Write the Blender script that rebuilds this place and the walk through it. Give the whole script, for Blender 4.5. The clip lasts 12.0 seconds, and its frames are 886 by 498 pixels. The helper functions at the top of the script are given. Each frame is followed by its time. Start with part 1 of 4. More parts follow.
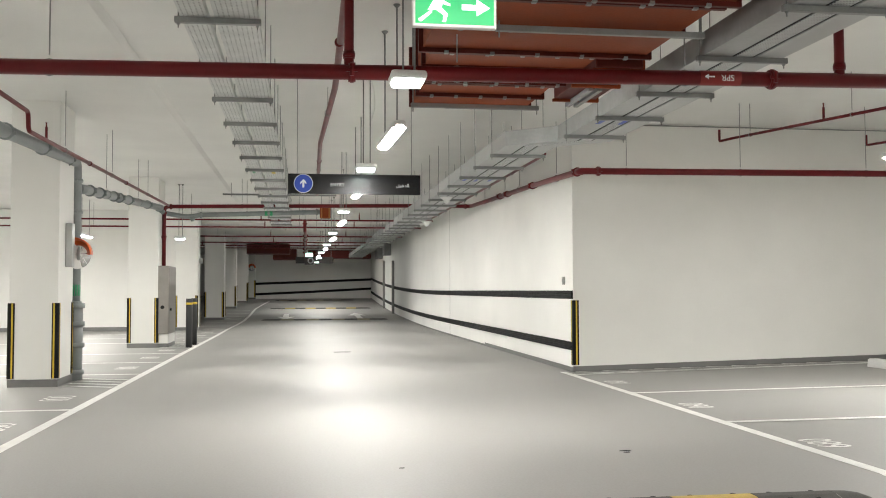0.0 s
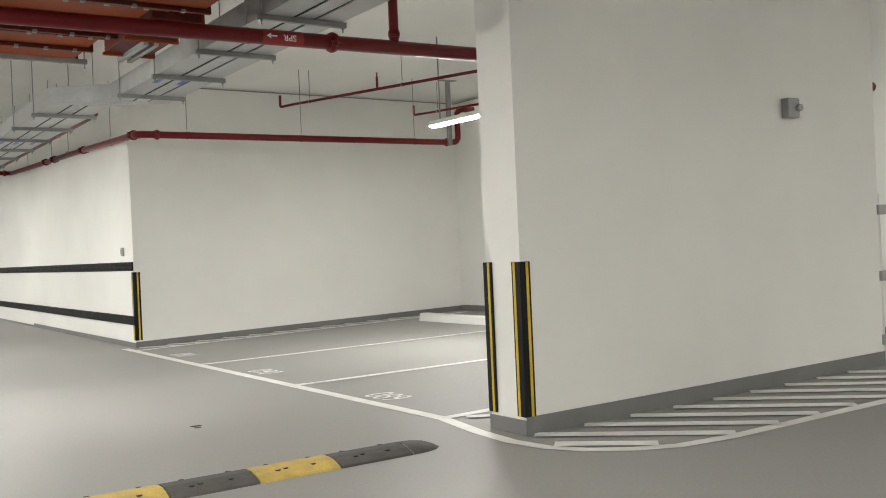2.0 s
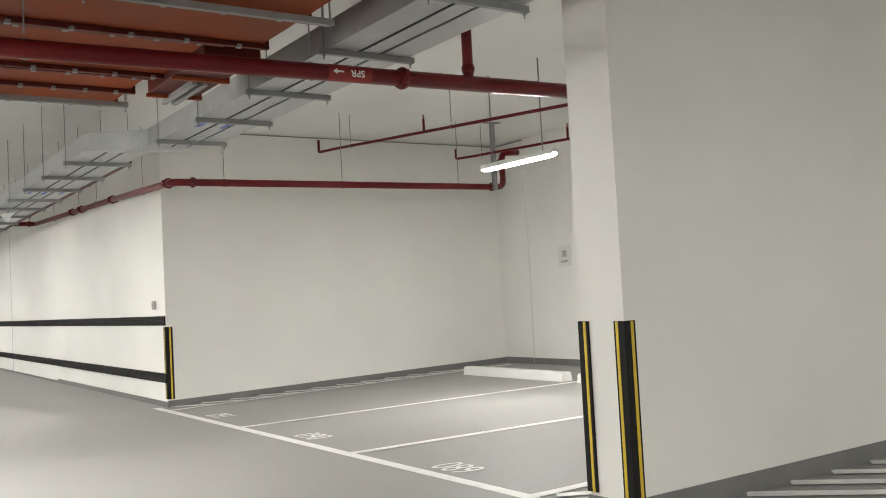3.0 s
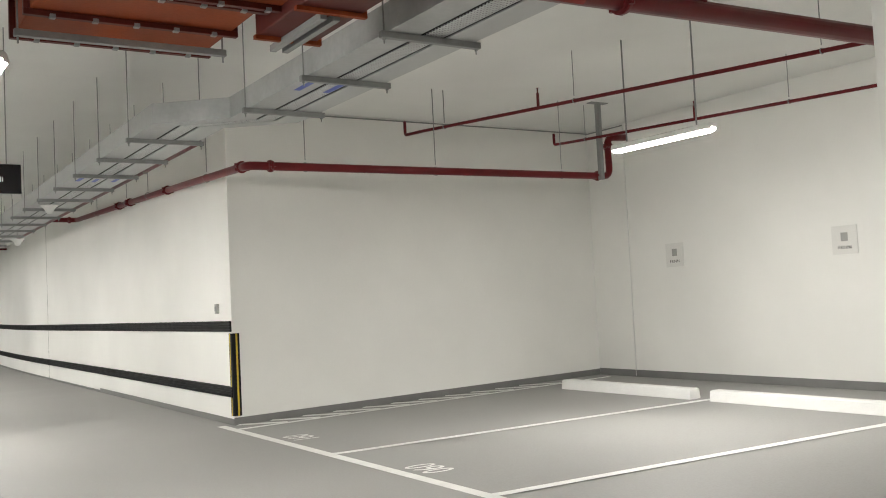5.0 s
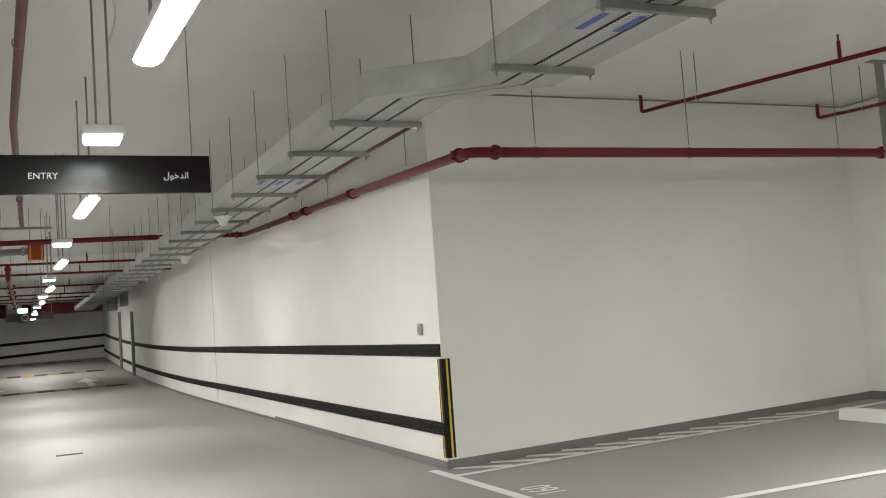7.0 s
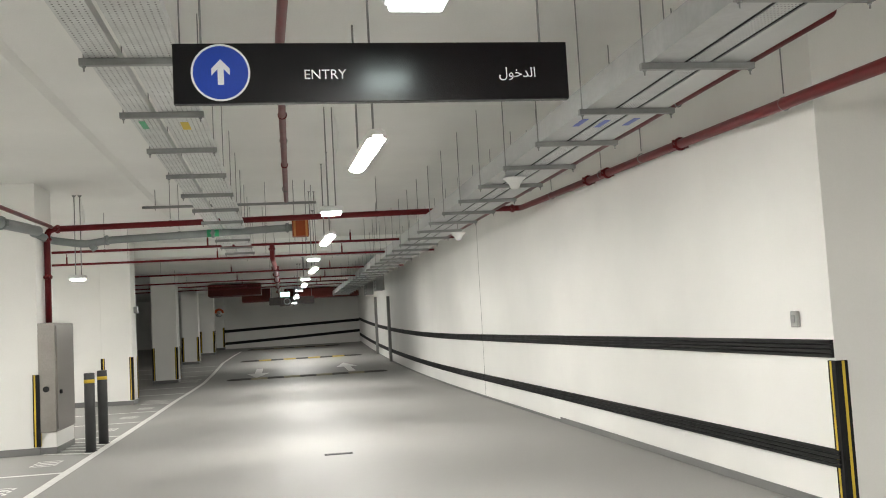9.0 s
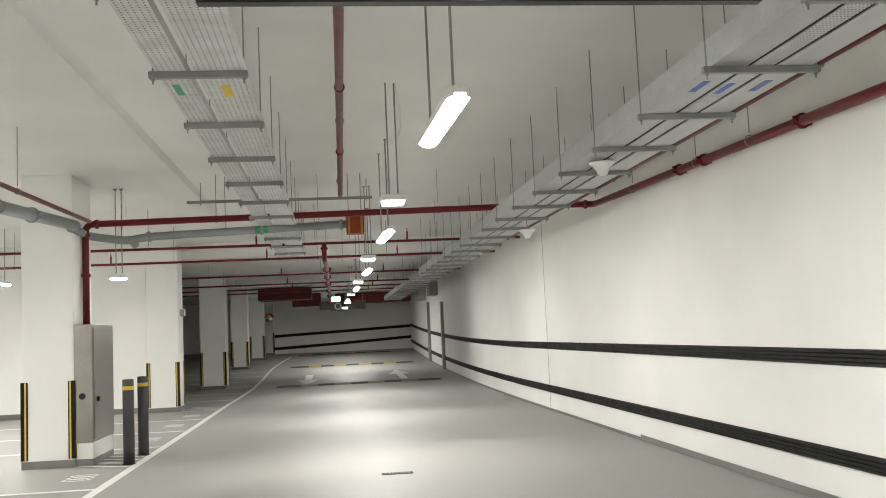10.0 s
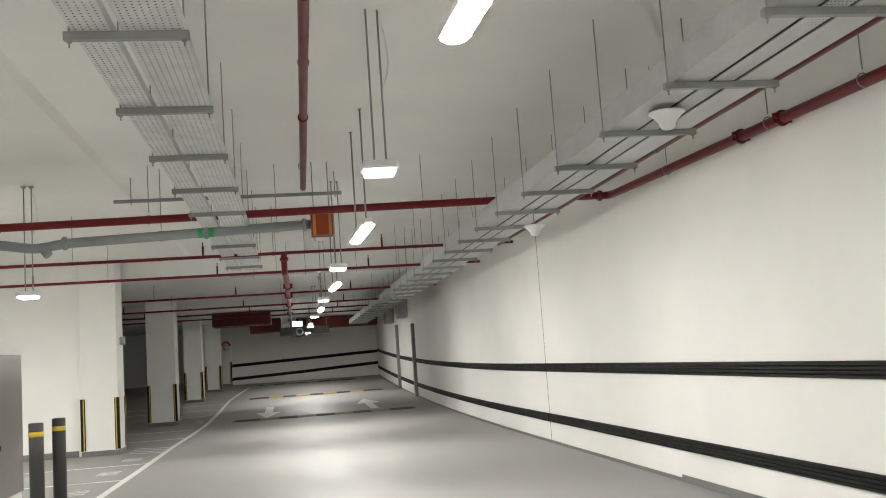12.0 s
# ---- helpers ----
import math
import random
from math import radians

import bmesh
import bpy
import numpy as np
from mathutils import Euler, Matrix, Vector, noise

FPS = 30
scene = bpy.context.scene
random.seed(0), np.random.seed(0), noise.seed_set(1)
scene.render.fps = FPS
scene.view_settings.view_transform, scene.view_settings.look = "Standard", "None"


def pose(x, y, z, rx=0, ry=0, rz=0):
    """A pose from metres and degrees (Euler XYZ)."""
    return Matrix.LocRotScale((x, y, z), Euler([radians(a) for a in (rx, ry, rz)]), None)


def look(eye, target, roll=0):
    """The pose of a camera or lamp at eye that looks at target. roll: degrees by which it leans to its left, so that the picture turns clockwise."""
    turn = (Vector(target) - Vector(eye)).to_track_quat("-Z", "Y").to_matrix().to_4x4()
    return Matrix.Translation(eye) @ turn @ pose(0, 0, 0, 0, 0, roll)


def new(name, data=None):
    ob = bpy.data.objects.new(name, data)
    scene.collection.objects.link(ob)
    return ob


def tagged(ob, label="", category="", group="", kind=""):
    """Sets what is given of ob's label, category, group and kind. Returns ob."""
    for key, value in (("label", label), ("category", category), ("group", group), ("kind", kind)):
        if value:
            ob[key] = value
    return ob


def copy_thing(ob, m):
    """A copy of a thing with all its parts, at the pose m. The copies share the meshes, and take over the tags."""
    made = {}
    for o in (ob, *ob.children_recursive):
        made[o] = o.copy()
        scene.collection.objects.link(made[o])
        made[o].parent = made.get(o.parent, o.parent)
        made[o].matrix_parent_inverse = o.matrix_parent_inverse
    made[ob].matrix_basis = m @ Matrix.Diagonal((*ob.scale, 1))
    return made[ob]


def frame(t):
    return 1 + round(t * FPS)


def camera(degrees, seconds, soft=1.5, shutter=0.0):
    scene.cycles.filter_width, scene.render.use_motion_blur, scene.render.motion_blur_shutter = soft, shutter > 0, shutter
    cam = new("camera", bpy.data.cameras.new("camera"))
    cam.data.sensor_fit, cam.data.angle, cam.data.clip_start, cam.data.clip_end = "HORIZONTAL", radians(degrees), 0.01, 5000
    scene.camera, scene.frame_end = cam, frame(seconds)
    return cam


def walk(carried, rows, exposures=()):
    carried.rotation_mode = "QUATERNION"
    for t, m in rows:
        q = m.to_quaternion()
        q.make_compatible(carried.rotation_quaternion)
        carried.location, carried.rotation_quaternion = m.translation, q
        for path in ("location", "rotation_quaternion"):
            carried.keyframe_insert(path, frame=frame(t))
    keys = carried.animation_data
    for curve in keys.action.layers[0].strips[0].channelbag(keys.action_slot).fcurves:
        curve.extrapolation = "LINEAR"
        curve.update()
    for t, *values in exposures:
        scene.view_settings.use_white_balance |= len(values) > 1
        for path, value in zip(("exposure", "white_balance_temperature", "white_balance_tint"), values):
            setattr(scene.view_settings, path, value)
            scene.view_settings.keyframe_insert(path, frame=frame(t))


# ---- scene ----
cam = camera(50.3, 12.0, soft=1.0)
PATH = [
    (0, (-0.115, -1.506, 1.264), (0.18, 0.471, 1.351), -0.2),
    (0.5, (-0.068, -1.491, 1.291), (0.61, 0.388, 1.373), -0.5),
    (1, (-0.035, -1.478, 1.284), (0.915, 0.281, 1.346), -0.9),
    (1.5, (-0.043, -1.431, 1.275), (1.025, 0.26, 1.294), -1.9),
    (2, (-0.037, -1.235, 1.248), (1.096, 0.413, 1.247), -2.5),
    (2.5, (0.002, -0.84, 1.298), (1.092, 0.835, 1.377), -2.8),
    (4.5, (-0.003, 1.016, 1.393), (1.183, 2.623, 1.489), -3.7),
    (5, (0.069, 1.54, 1.383), (1.14, 3.225, 1.49), -2.8),
    (5.5, (0.061, 2.137, 1.41), (0.923, 3.936, 1.545), -2.3),
    (6, (0.098, 2.69, 1.43), (0.922, 4.505, 1.589), -2.8),
    (6.5, (0.205, 3.211, 1.478), (1.148, 4.965, 1.66), -3.3),
    (7, (0.155, 3.798, 1.501), (0.975, 5.616, 1.648), -4.1),
    (7.5, (0.171, 4.459, 1.546), (0.789, 6.358, 1.656), -3.2),
    (9.5, (0.072, 6.886, 1.523), (0.36, 8.858, 1.692), -3.0),
    (10, (0.049, 7.511, 1.521), (0.287, 9.489, 1.696), -2.6),
    (10.5, (0.019, 8.136, 1.521), (0.269, 10.113, 1.687), -3.3),
    (11, (0.029, 8.766, 1.531), (0.302, 10.739, 1.712), -3.3),
    (11.5, (-0.025, 9.345, 1.511), (0.288, 11.311, 1.698), -4.1),
    (12, (0.014, 9.963, 1.495), (0.338, 11.924, 1.718), -4.0),
]
walk(cam, [(t, look(eye, target, roll)) for t, eye, target, roll in PATH],
     exposures=[(0, 0.1), (0.5, 0.0), (2.5, 0.0), (5.0, -0.08), (6.5, -0.18), (7.2, -0.3), (7.7, -0.28), (9.5, 0.0), (12.0, 0.0)])

# ---- light and exposure ----
world = bpy.data.worlds.new("world")
scene.world = world
world.use_nodes = True
world.node_tree.nodes["Background"].inputs[0].default_value = (0.5, 0.52, 0.55, 1)
world.node_tree.nodes["Background"].inputs[1].default_value = 0.02
scene.view_settings.exposure = 0.0
TUBE, SMALL = 330.0, 26.0
CEIL, CEIL_FAR = 3.85, 3.5


def fz(x, y):
    """Height of the floor: level drive, stalls falling to the drive, ramp far ahead."""
    return 0.0009 * max(0.0, y - 26) ** 2 + (0.022 * (x - 4) * min(1.0, max(0.22, (y - 2.75) / 2.75)) if x > 4 else 0.0)


# ---- materials ----
def material(name, colour, rough=0.5, metal=0.0, vary=0.12, scale=3.0, bump=0.05, bscale=120.0, fine=0.06, rvary=0.1, clear=0.0, spec=0.5):
    m = bpy.data.materials.new(name)
    m.use_nodes = True
    nt = m.node_tree
    b = nt.nodes["Principled BSDF"]
    co = nt.nodes.new("ShaderNodeTexCoord")
    geo = nt.nodes.new("ShaderNodeNewGeometry")
    n1 = nt.nodes.new("ShaderNodeTexNoise")
    n1.inputs["Scale"].default_value = scale
    n1.inputs["Detail"].default_value = 5
    n2 = nt.nodes.new("ShaderNodeTexNoise")
    n2.inputs["Scale"].default_value = bscale
    n2.inputs["Detail"].default_value = 3
    for n in (n1, n2):
        nt.links.new(geo.outputs["Position"], n.inputs["Vector"])
    mr = nt.nodes.new("ShaderNodeMapRange")
    mr.inputs[1].default_value, mr.inputs[2].default_value = 0.3, 0.7
    mr.inputs[3].default_value, mr.inputs[4].default_value = 1 - vary, 1 + vary
    nt.links.new(n1.outputs[0], mr.inputs[0])
    mr2 = nt.nodes.new("ShaderNodeMapRange")
    mr2.inputs[1].default_value, mr2.inputs[2].default_value = 0.3, 0.7
    mr2.inputs[3].default_value, mr2.inputs[4].default_value = 1 - fine, 1 + fine
    nt.links.new(n2.outputs[0], mr2.inputs[0])
    mul = nt.nodes.new("ShaderNodeMath")
    mul.operation = "MULTIPLY"
    nt.links.new(mr.outputs[0], mul.inputs[0])
    nt.links.new(mr2.outputs[0], mul.inputs[1])
    vm = nt.nodes.new("ShaderNodeVectorMath")
    vm.operation = "SCALE"
    vm.inputs[0].default_value = colour[:3]
    nt.links.new(mul.outputs[0], vm.inputs["Scale"])
    nt.links.new(vm.outputs[0], b.inputs["Base Color"])
    mr3 = nt.nodes.new("ShaderNodeMapRange")
    mr3.inputs[1].default_value, mr3.inputs[2].default_value = 0.3, 0.7
    mr3.inputs[3].default_value, mr3.inputs[4].default_value = max(0.02, rough * (1 - rvary)), min(1, rough * (1 + rvary))
    nt.links.new(n1.outputs[0], mr3.inputs[0])
    nt.links.new(mr3.outputs[0], b.inputs["Roughness"])
    b.inputs["Metallic"].default_value = metal
    b.inputs["Coat Weight"].default_value = clear
    b.inputs["Specular IOR Level"].default_value = spec
    if bump:
        bp = nt.nodes.new("ShaderNodeBump")
        bp.inputs["Strength"].default_value = bump
        bp.inputs["Distance"].default_value = 0.01
        nt.links.new(n2.outputs[0], bp.inputs["Height"])
        nt.links.new(bp.outputs[0], b.inputs["Normal"])
    return m


def glow(name, colour, strength):
    m = bpy.data.materials.new(name)
    m.use_nodes = True
    nt = m.node_tree
    b = nt.nodes["Principled BSDF"]
    b.inputs["Base Color"].default_value = (*colour, 1)
    b.inputs["Emission Color"].default_value = (*colour, 1)
    b.inputs["Emission Strength"].default_value = strength
    return m


def perforated(name, colour, rows=0.022, along=0.022, hole=0.23):
    """Galvanised sheet with punched slots in a regular raster."""
    m = material(name, colour, 0.42, 0.3, 0.12, 6, 0.03, 60, 0.06)
    nt = m.node_tree
    b = nt.nodes["Principled BSDF"]
    old = b.inputs["Base Color"].links[0].from_socket
    geo = nt.nodes.new("ShaderNodeNewGeometry")
    mp = nt.nodes.new("ShaderNodeMapping")
    mp.inputs["Scale"].default_value = (1 / rows, 1 / along, 0)
    nt.links.new(geo.outputs["Position"], mp.inputs["Vector"])
    vo = nt.nodes.new("ShaderNodeTexVoronoi")
    vo.inputs["Scale"].default_value = 1.0
    vo.inputs["Randomness"].default_value = 0.0
    nt.links.new(mp.outputs[0], vo.inputs["Vector"])
    st = nt.nodes.new("ShaderNodeMath")
    st.operation = "GREATER_THAN"
    st.inputs[1].default_value = hole
    nt.links.new(vo.outputs["Distance"], st.inputs[0])
    mx = nt.nodes.new("ShaderNodeMix")
    mx.data_type = "RGBA"
    mx.inputs["A"].default_value = (0.03, 0.03, 0.03, 1)
    nt.links.new(st.outputs[0], mx.inputs["Factor"])
    nt.links.new(old, mx.inputs["B"])
    nt.links.new(mx.outputs["Result"], b.inputs["Base Color"])
    return m


M_WALL = material("painted_wall", (0.805, 0.8, 0.768), 0.55, 0, 0.045, 0.7, 0.03, 90, 0.012)
M_CEIL = material("painted_ceiling", (0.77, 0.768, 0.742), 0.7, 0, 0.05, 0.7, 0.06, 60, 0.02)
M_FLOOR = material("epoxy_floor", (0.285, 0.281, 0.267), 0.57, 0, 0.09, 0.5, 0.02, 55, 0.05, 0.16)
M_PAINT = material("line_paint", (0.78, 0.78, 0.75), 0.45, 0, 0.08, 6, 0.04, 200, 0.06)
M_BASE = material("baseboard_paint", (0.17, 0.17, 0.165), 0.45, 0, 0.1, 3)
M_RUBBER = material("black_rubber", (0.010, 0.010, 0.010), 0.65, 0, 0.2, 5, 0.1, 150, spec=0.22)
M_YELLOW = material("yellow_rubber", (0.62, 0.44, 0.03), 0.5, 0, 0.12, 6, 0.08, 150)
M_HUMPY = material("worn_yellow_rubber", (0.55, 0.40, 0.10), 0.7, 0, 0.2, 9, 0.3, 150, 0.15)
M_HUMPD = material("dirty_yellow_rubber", (0.25, 0.225, 0.15), 0.75, 0, 0.2, 9, 0.3, 150, 0.15)
M_HUMPB = material("worn_black_rubber", (0.075, 0.072, 0.066), 0.75, 0, 0.25, 9, 0.3, 150, 0.15)
M_RED = material("red_pipe_paint", (0.13, 0.009, 0.011), 0.36, 0, 0.12, 4, 0.03, 90, spec=0.25)
M_LABEL = material("red_label", (0.24, 0.016, 0.015), 0.4)
M_DUCT = material("orange_fire_coating", (0.23, 0.045, 0.012), 0.6, 0, 0.14, 2.5, 0.12, 45, spec=0.2)
M_DUCTD = material("dark_red_flange", (0.085, 0.011, 0.007), 0.5, 0, 0.15, 3, spec=0.25)
M_STRAP = material("pale_orange_coating", (0.42, 0.16, 0.035), 0.5)
M_ZINC = material("galvanised_steel", (0.41, 0.42, 0.42), 0.38, 0.45, 0.14, 4, 0.02, 25, 0.04, 0.25)
M_STRUT = material("dull_strut_steel", (0.27, 0.275, 0.27), 0.5, 0.4, 0.12, 6)
M_PERF = perforated("perforated_steel", (0.52, 0.53, 0.53), 0.02, 0.034, 0.22)
M_PERFL = perforated("slotted_tray_steel", (0.6, 0.61, 0.6), 0.034, 0.034, 0.16)
M_COVER = material("pale_steel_cover", (0.47, 0.48, 0.475), 0.42, 0.3, 0.05, 4)
M_SLOT = material("dark_slot", (0.022, 0.022, 0.022), 0.7, spec=0.2)
M_PVC = material("grey_pipe_plastic", (0.23, 0.25, 0.25), 0.4, 0, 0.1, 4)
M_WHITE = material("white_plastic", (0.75, 0.75, 0.73), 0.4, 0, 0.03, 5)
M_PLATE = material("clear_plate_backing", (0.7, 0.695, 0.665), 0.3, 0, 0.02, 5, 0)
M_DARKFAN = material("dark_fan_paint", (0.05, 0.04, 0.038), 0.5)
M_STAIN = material("brushed_stainless", (0.30, 0.28, 0.26), 0.33, 0.8, 0.08, 3, 0.02, 60)
M_BLACK = material("black_sign_face", (0.008, 0.008, 0.009), 0.24, 0, 0.0, 5, 0, 120, 0.0, 0.0, spec=0.35)
M_BLUE = material("blue_sign_face", (0.01, 0.055, 0.42), 0.35, 0, 0.04, 5, 0)
M_INK = material("white_sign_ink", (0.85, 0.85, 0.85), 0.4, 0, 0.02, 5, 0)
M_GREY = material("grey_plastic", (0.33, 0.33, 0.31), 0.5, 0, 0.06, 5)
M_GREEN = material("green_label", (0.02, 0.30, 0.12), 0.4)
M_ORANGE = material("orange_plastic", (0.75, 0.11, 0.01), 0.4)
M_MIRROR = material("mirror_dome", (0.85, 0.85, 0.85), 0.04, 1.0, 0.01, 3, 0, 50, 0)
M_TUBE = glow("lamp_diffuser", (1.0, 0.975, 0.925), TUBE)
M_EMLAMP = glow("emergency_lamp_lens", (0.86, 1.0, 0.97), SMALL)
M_EXIT = glow("lit_green_panel", (0.0, 0.36, 0.10), 0.75)
M_EXITW = glow("lit_white_pictogram", (0.85, 1.0, 0.92), 0.7)
M_BOLL = material("bollard_paint", (0.035, 0.036, 0.036), 0.5, 0, 0.15, 5)
M_DOOR = material("grey_door_paint", (0.22, 0.22, 0.21), 0.45, 0, 0.06, 4)


# ---- mesh helpers ----
def box(bm, x0, y0, z0, x1, y1, z1, bevel=0.0):
    r = bmesh.ops.create_cube(bm, size=1.0)
    vs = r["verts"]
    for v in vs:
        v.co = Vector(((x0 + x1) / 2 + v.co.x * (x1 - x0), (y0 + y1) / 2 + v.co.y * (y1 - y0), (z0 + z1) / 2 + v.co.z * (z1 - z0)))
    if bevel:
        es = {e for v in vs for e in v.link_edges}
        bmesh.ops.bevel(bm, geom=list(es), offset=bevel, segments=2, affect="EDGES", profile=0.5)
    return bm


def rounded(points, radius):
    """The polyline with its corners rounded by short arcs."""
    pts = [Vector(p) for p in points]
    out = [pts[0]]
    for a, b, c in zip(pts, pts[1:], pts[2:]):
        u, w = (a - b), (c - b)
        r = min(radius, u.length * 0.45, w.length * 0.45)
        p, q = b + u.normalized() * r, b + w.normalized() * r
        for k in range(5):
            s = k / 4
            out.append(p * (1 - s) ** 2 + b * 2 * s * (1 - s) + q * s * s)
    out.append(pts[-1])
    return out


def tube(bm, points, r, n=12, bend=0.0, caps=True):
    pts = rounded(points, bend) if bend and len(points) > 2 else [Vector(p) for p in points]
    rings = []
    side = None
    for k, p in enumerate(pts):
        d = (pts[min(k + 1, len(pts) - 1)] - pts[max(k - 1, 0)]).normalized()
        if side is None:
            side = d.cross(Vector((0, 0, 1)) if abs(d.z) < 0.9 else Vector((1, 0, 0))).normalized()
        side = (side - d * side.dot(d)).normalized()
        up = d.cross(side)
        rings.append([bm.verts.new(p + r * (math.cos(2 * math.pi * j / n) * side + math.sin(2 * math.pi * j / n) * up)) for j in range(n)])
    for a, b in zip(rings, rings[1:]):
        for j in range(n):
            bm.faces.new((a[j], a[(j + 1) % n], b[(j + 1) % n], b[j])).smooth = n > 6
    if caps:
        bm.faces.new(rings[0][::-1])
        bm.faces.new(rings[-1])
    return bm


def lathe(bm, profile, n=24, axis_at=(0, 0, 0)):
    """Turns (radius, z) pairs about the upright axis."""
    c = Vector(axis_at)
    rings = []
    for r, z in profile:
        rings.append([bm.verts.new(c + Vector((max(r, 1e-4) * math.cos(2 * math.pi * j / n), max(r, 1e-4) * math.sin(2 * math.pi * j / n), z))) for j in range(n)])
    for a, b in zip(rings, rings[1:]):
        for j in range(n):
            bm.faces.new((a[j], a[(j + 1) % n], b[(j + 1) % n], b[j])).smooth = True
    return bm


def part(name, bm, mat, parent=None, label=""):
    bmesh.ops.recalc_face_normals(bm, faces=bm.faces)
    me = bpy.data.meshes.new(name)
    bm.to_mesh(me)
    bm.free()
    me.materials.append(mat)
    ob = new(name, me)
    if parent is not None:
        ob.parent = parent
    if label:
        ob["label"] = label
    return ob


def nb():
    return bmesh.new()


def thing(name, label, category, at=(0, 0, 0), group="", kind="", rz=0):
    e = new(name)
    e.empty_display_size = 0.1
    e.matrix_basis = pose(*at, 0, 0, rz)
    return tagged(e, label, category, group, kind)


def lettering(name, text, size, m, mat, parent, thick=0.001):
    cu = bpy.data.curves.new(name, "FONT")
    cu.body, cu.size, cu.align_x, cu.align_y, cu.extrude = text, size, "CENTER", "CENTER", thick
    tmp = bpy.data.objects.new(name, cu)
    scene.collection.objects.link(tmp)
    bpy.context.view_layer.update()
    me = bpy.data.meshes.new_from_object(tmp.evaluated_get(bpy.context.evaluated_depsgraph_get()))
    bpy.data.objects.remove(tmp)
    me.materials.clear()
    me.materials.append(mat)
    ob = new(name, me)
    ob.matrix_basis = m
    ob.parent = parent
    return ob


def setting(name, bm, mat, label, category):
    return tagged(part(name, bm, mat), label, category, kind="structure")


# ---- floor, ceiling, walls ----
def floor_sheet():
    xs = [-14, -8, -2, 0, 2] + [4 + 0.75 * k for k in range(13)]
    ys = [-9, 0, 3.55] + [3.55 + 0.195 * k for k in range(1, 11)] + [8, 12, 16, 20, 26] + [26 + 1.5 * k for k in range(1, 24)]
    bm = nb()
    g = [[bm.verts.new((x, y, fz(x, y))) for x in xs] for y in ys]
    for a, b in zip(g, g[1:]):
        for j in range(len(xs) - 1):
            bm.faces.new((a[j], a[j + 1], b[j + 1], b[j]))
    return setting("floor", bm, M_FLOOR, "glossy grey epoxy garage floor with worn lighter patches", "floor")


floor_sheet()
bm = nb()
box(bm, -14, -9, CEIL, 13, 30.2, CEIL + 0.3)
box(bm, -14, 30.2, CEIL_FAR, 13, 62, CEIL_FAR + 0.65)
setting("ceiling", bm, M_CEIL, "plain white painted concrete garage ceiling", "ceiling")
bm = nb()
vs = [bm.verts.new(v) for y in (-8.9, 29.4) for v in ((-14, y, CEIL + 0.01), (-1.9, y, CEIL + 0.005), (-2.0, y, CEIL - 0.03), (-14, y, CEIL - 0.03))]
for q in ((0, 1, 2, 3), (4, 5, 6, 7), (1, 2, 6, 5), (2, 3, 7, 6)):
    bm.faces.new([vs[k] for k in q])
setting("ceiling_drop", bm, M_CEIL, "white painted drop panel with a sloped edge", "ceiling")


def wall(name, label, boxes):
    bm = nb()
    for b in boxes:
        box(bm, *b)
    return setting(name, bm, M_WALL, label, "wall")


JOINT = 24.78
wall("wall_east", "long off-white painted wall with rubber bumper rails", [(4.0, 12.55, -0.3, 4.35, JOINT - 0.007, CEIL), (4.0, JOINT + 0.007, -0.3, 4.35, 58, CEIL), (4.03, JOINT - 0.1, -0.2, 4.3, JOINT + 0.1, CEIL - 0.02)])
wall("wall_stall_side", "off-white painted wall beside the parking stalls", [(4.35, 12.55, -0.3, 10.1, 12.9, CEIL)])
wall("wall_stall_back", "off-white painted wall behind the wheel stops", [(9.8, 3.55, -0.3, 10.1, 12.55, CEIL)])
wall("wall_end", "white painted wall end with rubber corner guards", [(3.87, 3.57, -0.3, 8.06, 3.94, CEIL)])
wall("wall_ramp_end", "white painted wall at the top of the ramp", [(-3.0, 55.5, 0, 4.0, 55.8, CEIL_FAR)])
# west, south and side-aisle walls are out of view, added to enclose the light
wall("wall_west", "unseen white wall added to close the left parking bays", [(-13.6, -9, -0.3, -13.3, 60, CEIL)])
wall("wall_south", "unseen white wall added to close the room behind the walk", [(-13.3, -8.8, -0.3, 12.9, -8.5, CEIL)])
wall("wall_side_aisle", "unseen white wall added to close the side aisle", [(12.6, -8.5, -0.3, 12.9, 3.55, CEIL)])
wall("wall_bay", "white wall between the parking bays", [(-13.3, 29.6, -0.3, -4.1, 29.95, CEIL)])
wall("wall_north", "plain wall closing the far bays", [(-13.3, 58.5, -0.3, 4.0, 58.8, CEIL)])


def baseboard(x0, y0, x1, y1, h=0.1, slope=True):
    """A skirting strip whose centre line runs from one end to the other."""
    d = Vector((x1 - x0, y1 - y0, 0))
    n = max(1, int(d.length / 2)) if slope else 1
    s = Vector((-d.y, d.x, 0)).normalized() * 0.006
    bm = nb()
    rows = []
    for k in range(n + 1):
        p = Vector((x0, y0, 0)) + d * (k / n)
        z = fz(p.x, p.y)
        rows.append([bm.verts.new(p + o + Vector((0, 0, z + zz))) for o, zz in ((s, -0.02), (s, h), (-s, h), (-s, -0.02))])
    for a, b in zip(rows, rows[1:]):
        for j in range(4):
            bm.faces.new((a[j], a[(j + 1) % 4], b[(j + 1) % 4], b[j]))
    bm.faces.new(rows[0])
    bm.faces.new(rows[-1][::-1])
    return setting("baseboard", bm, M_BASE, "dark grey painted skirting along the wall foot", "baseboard")


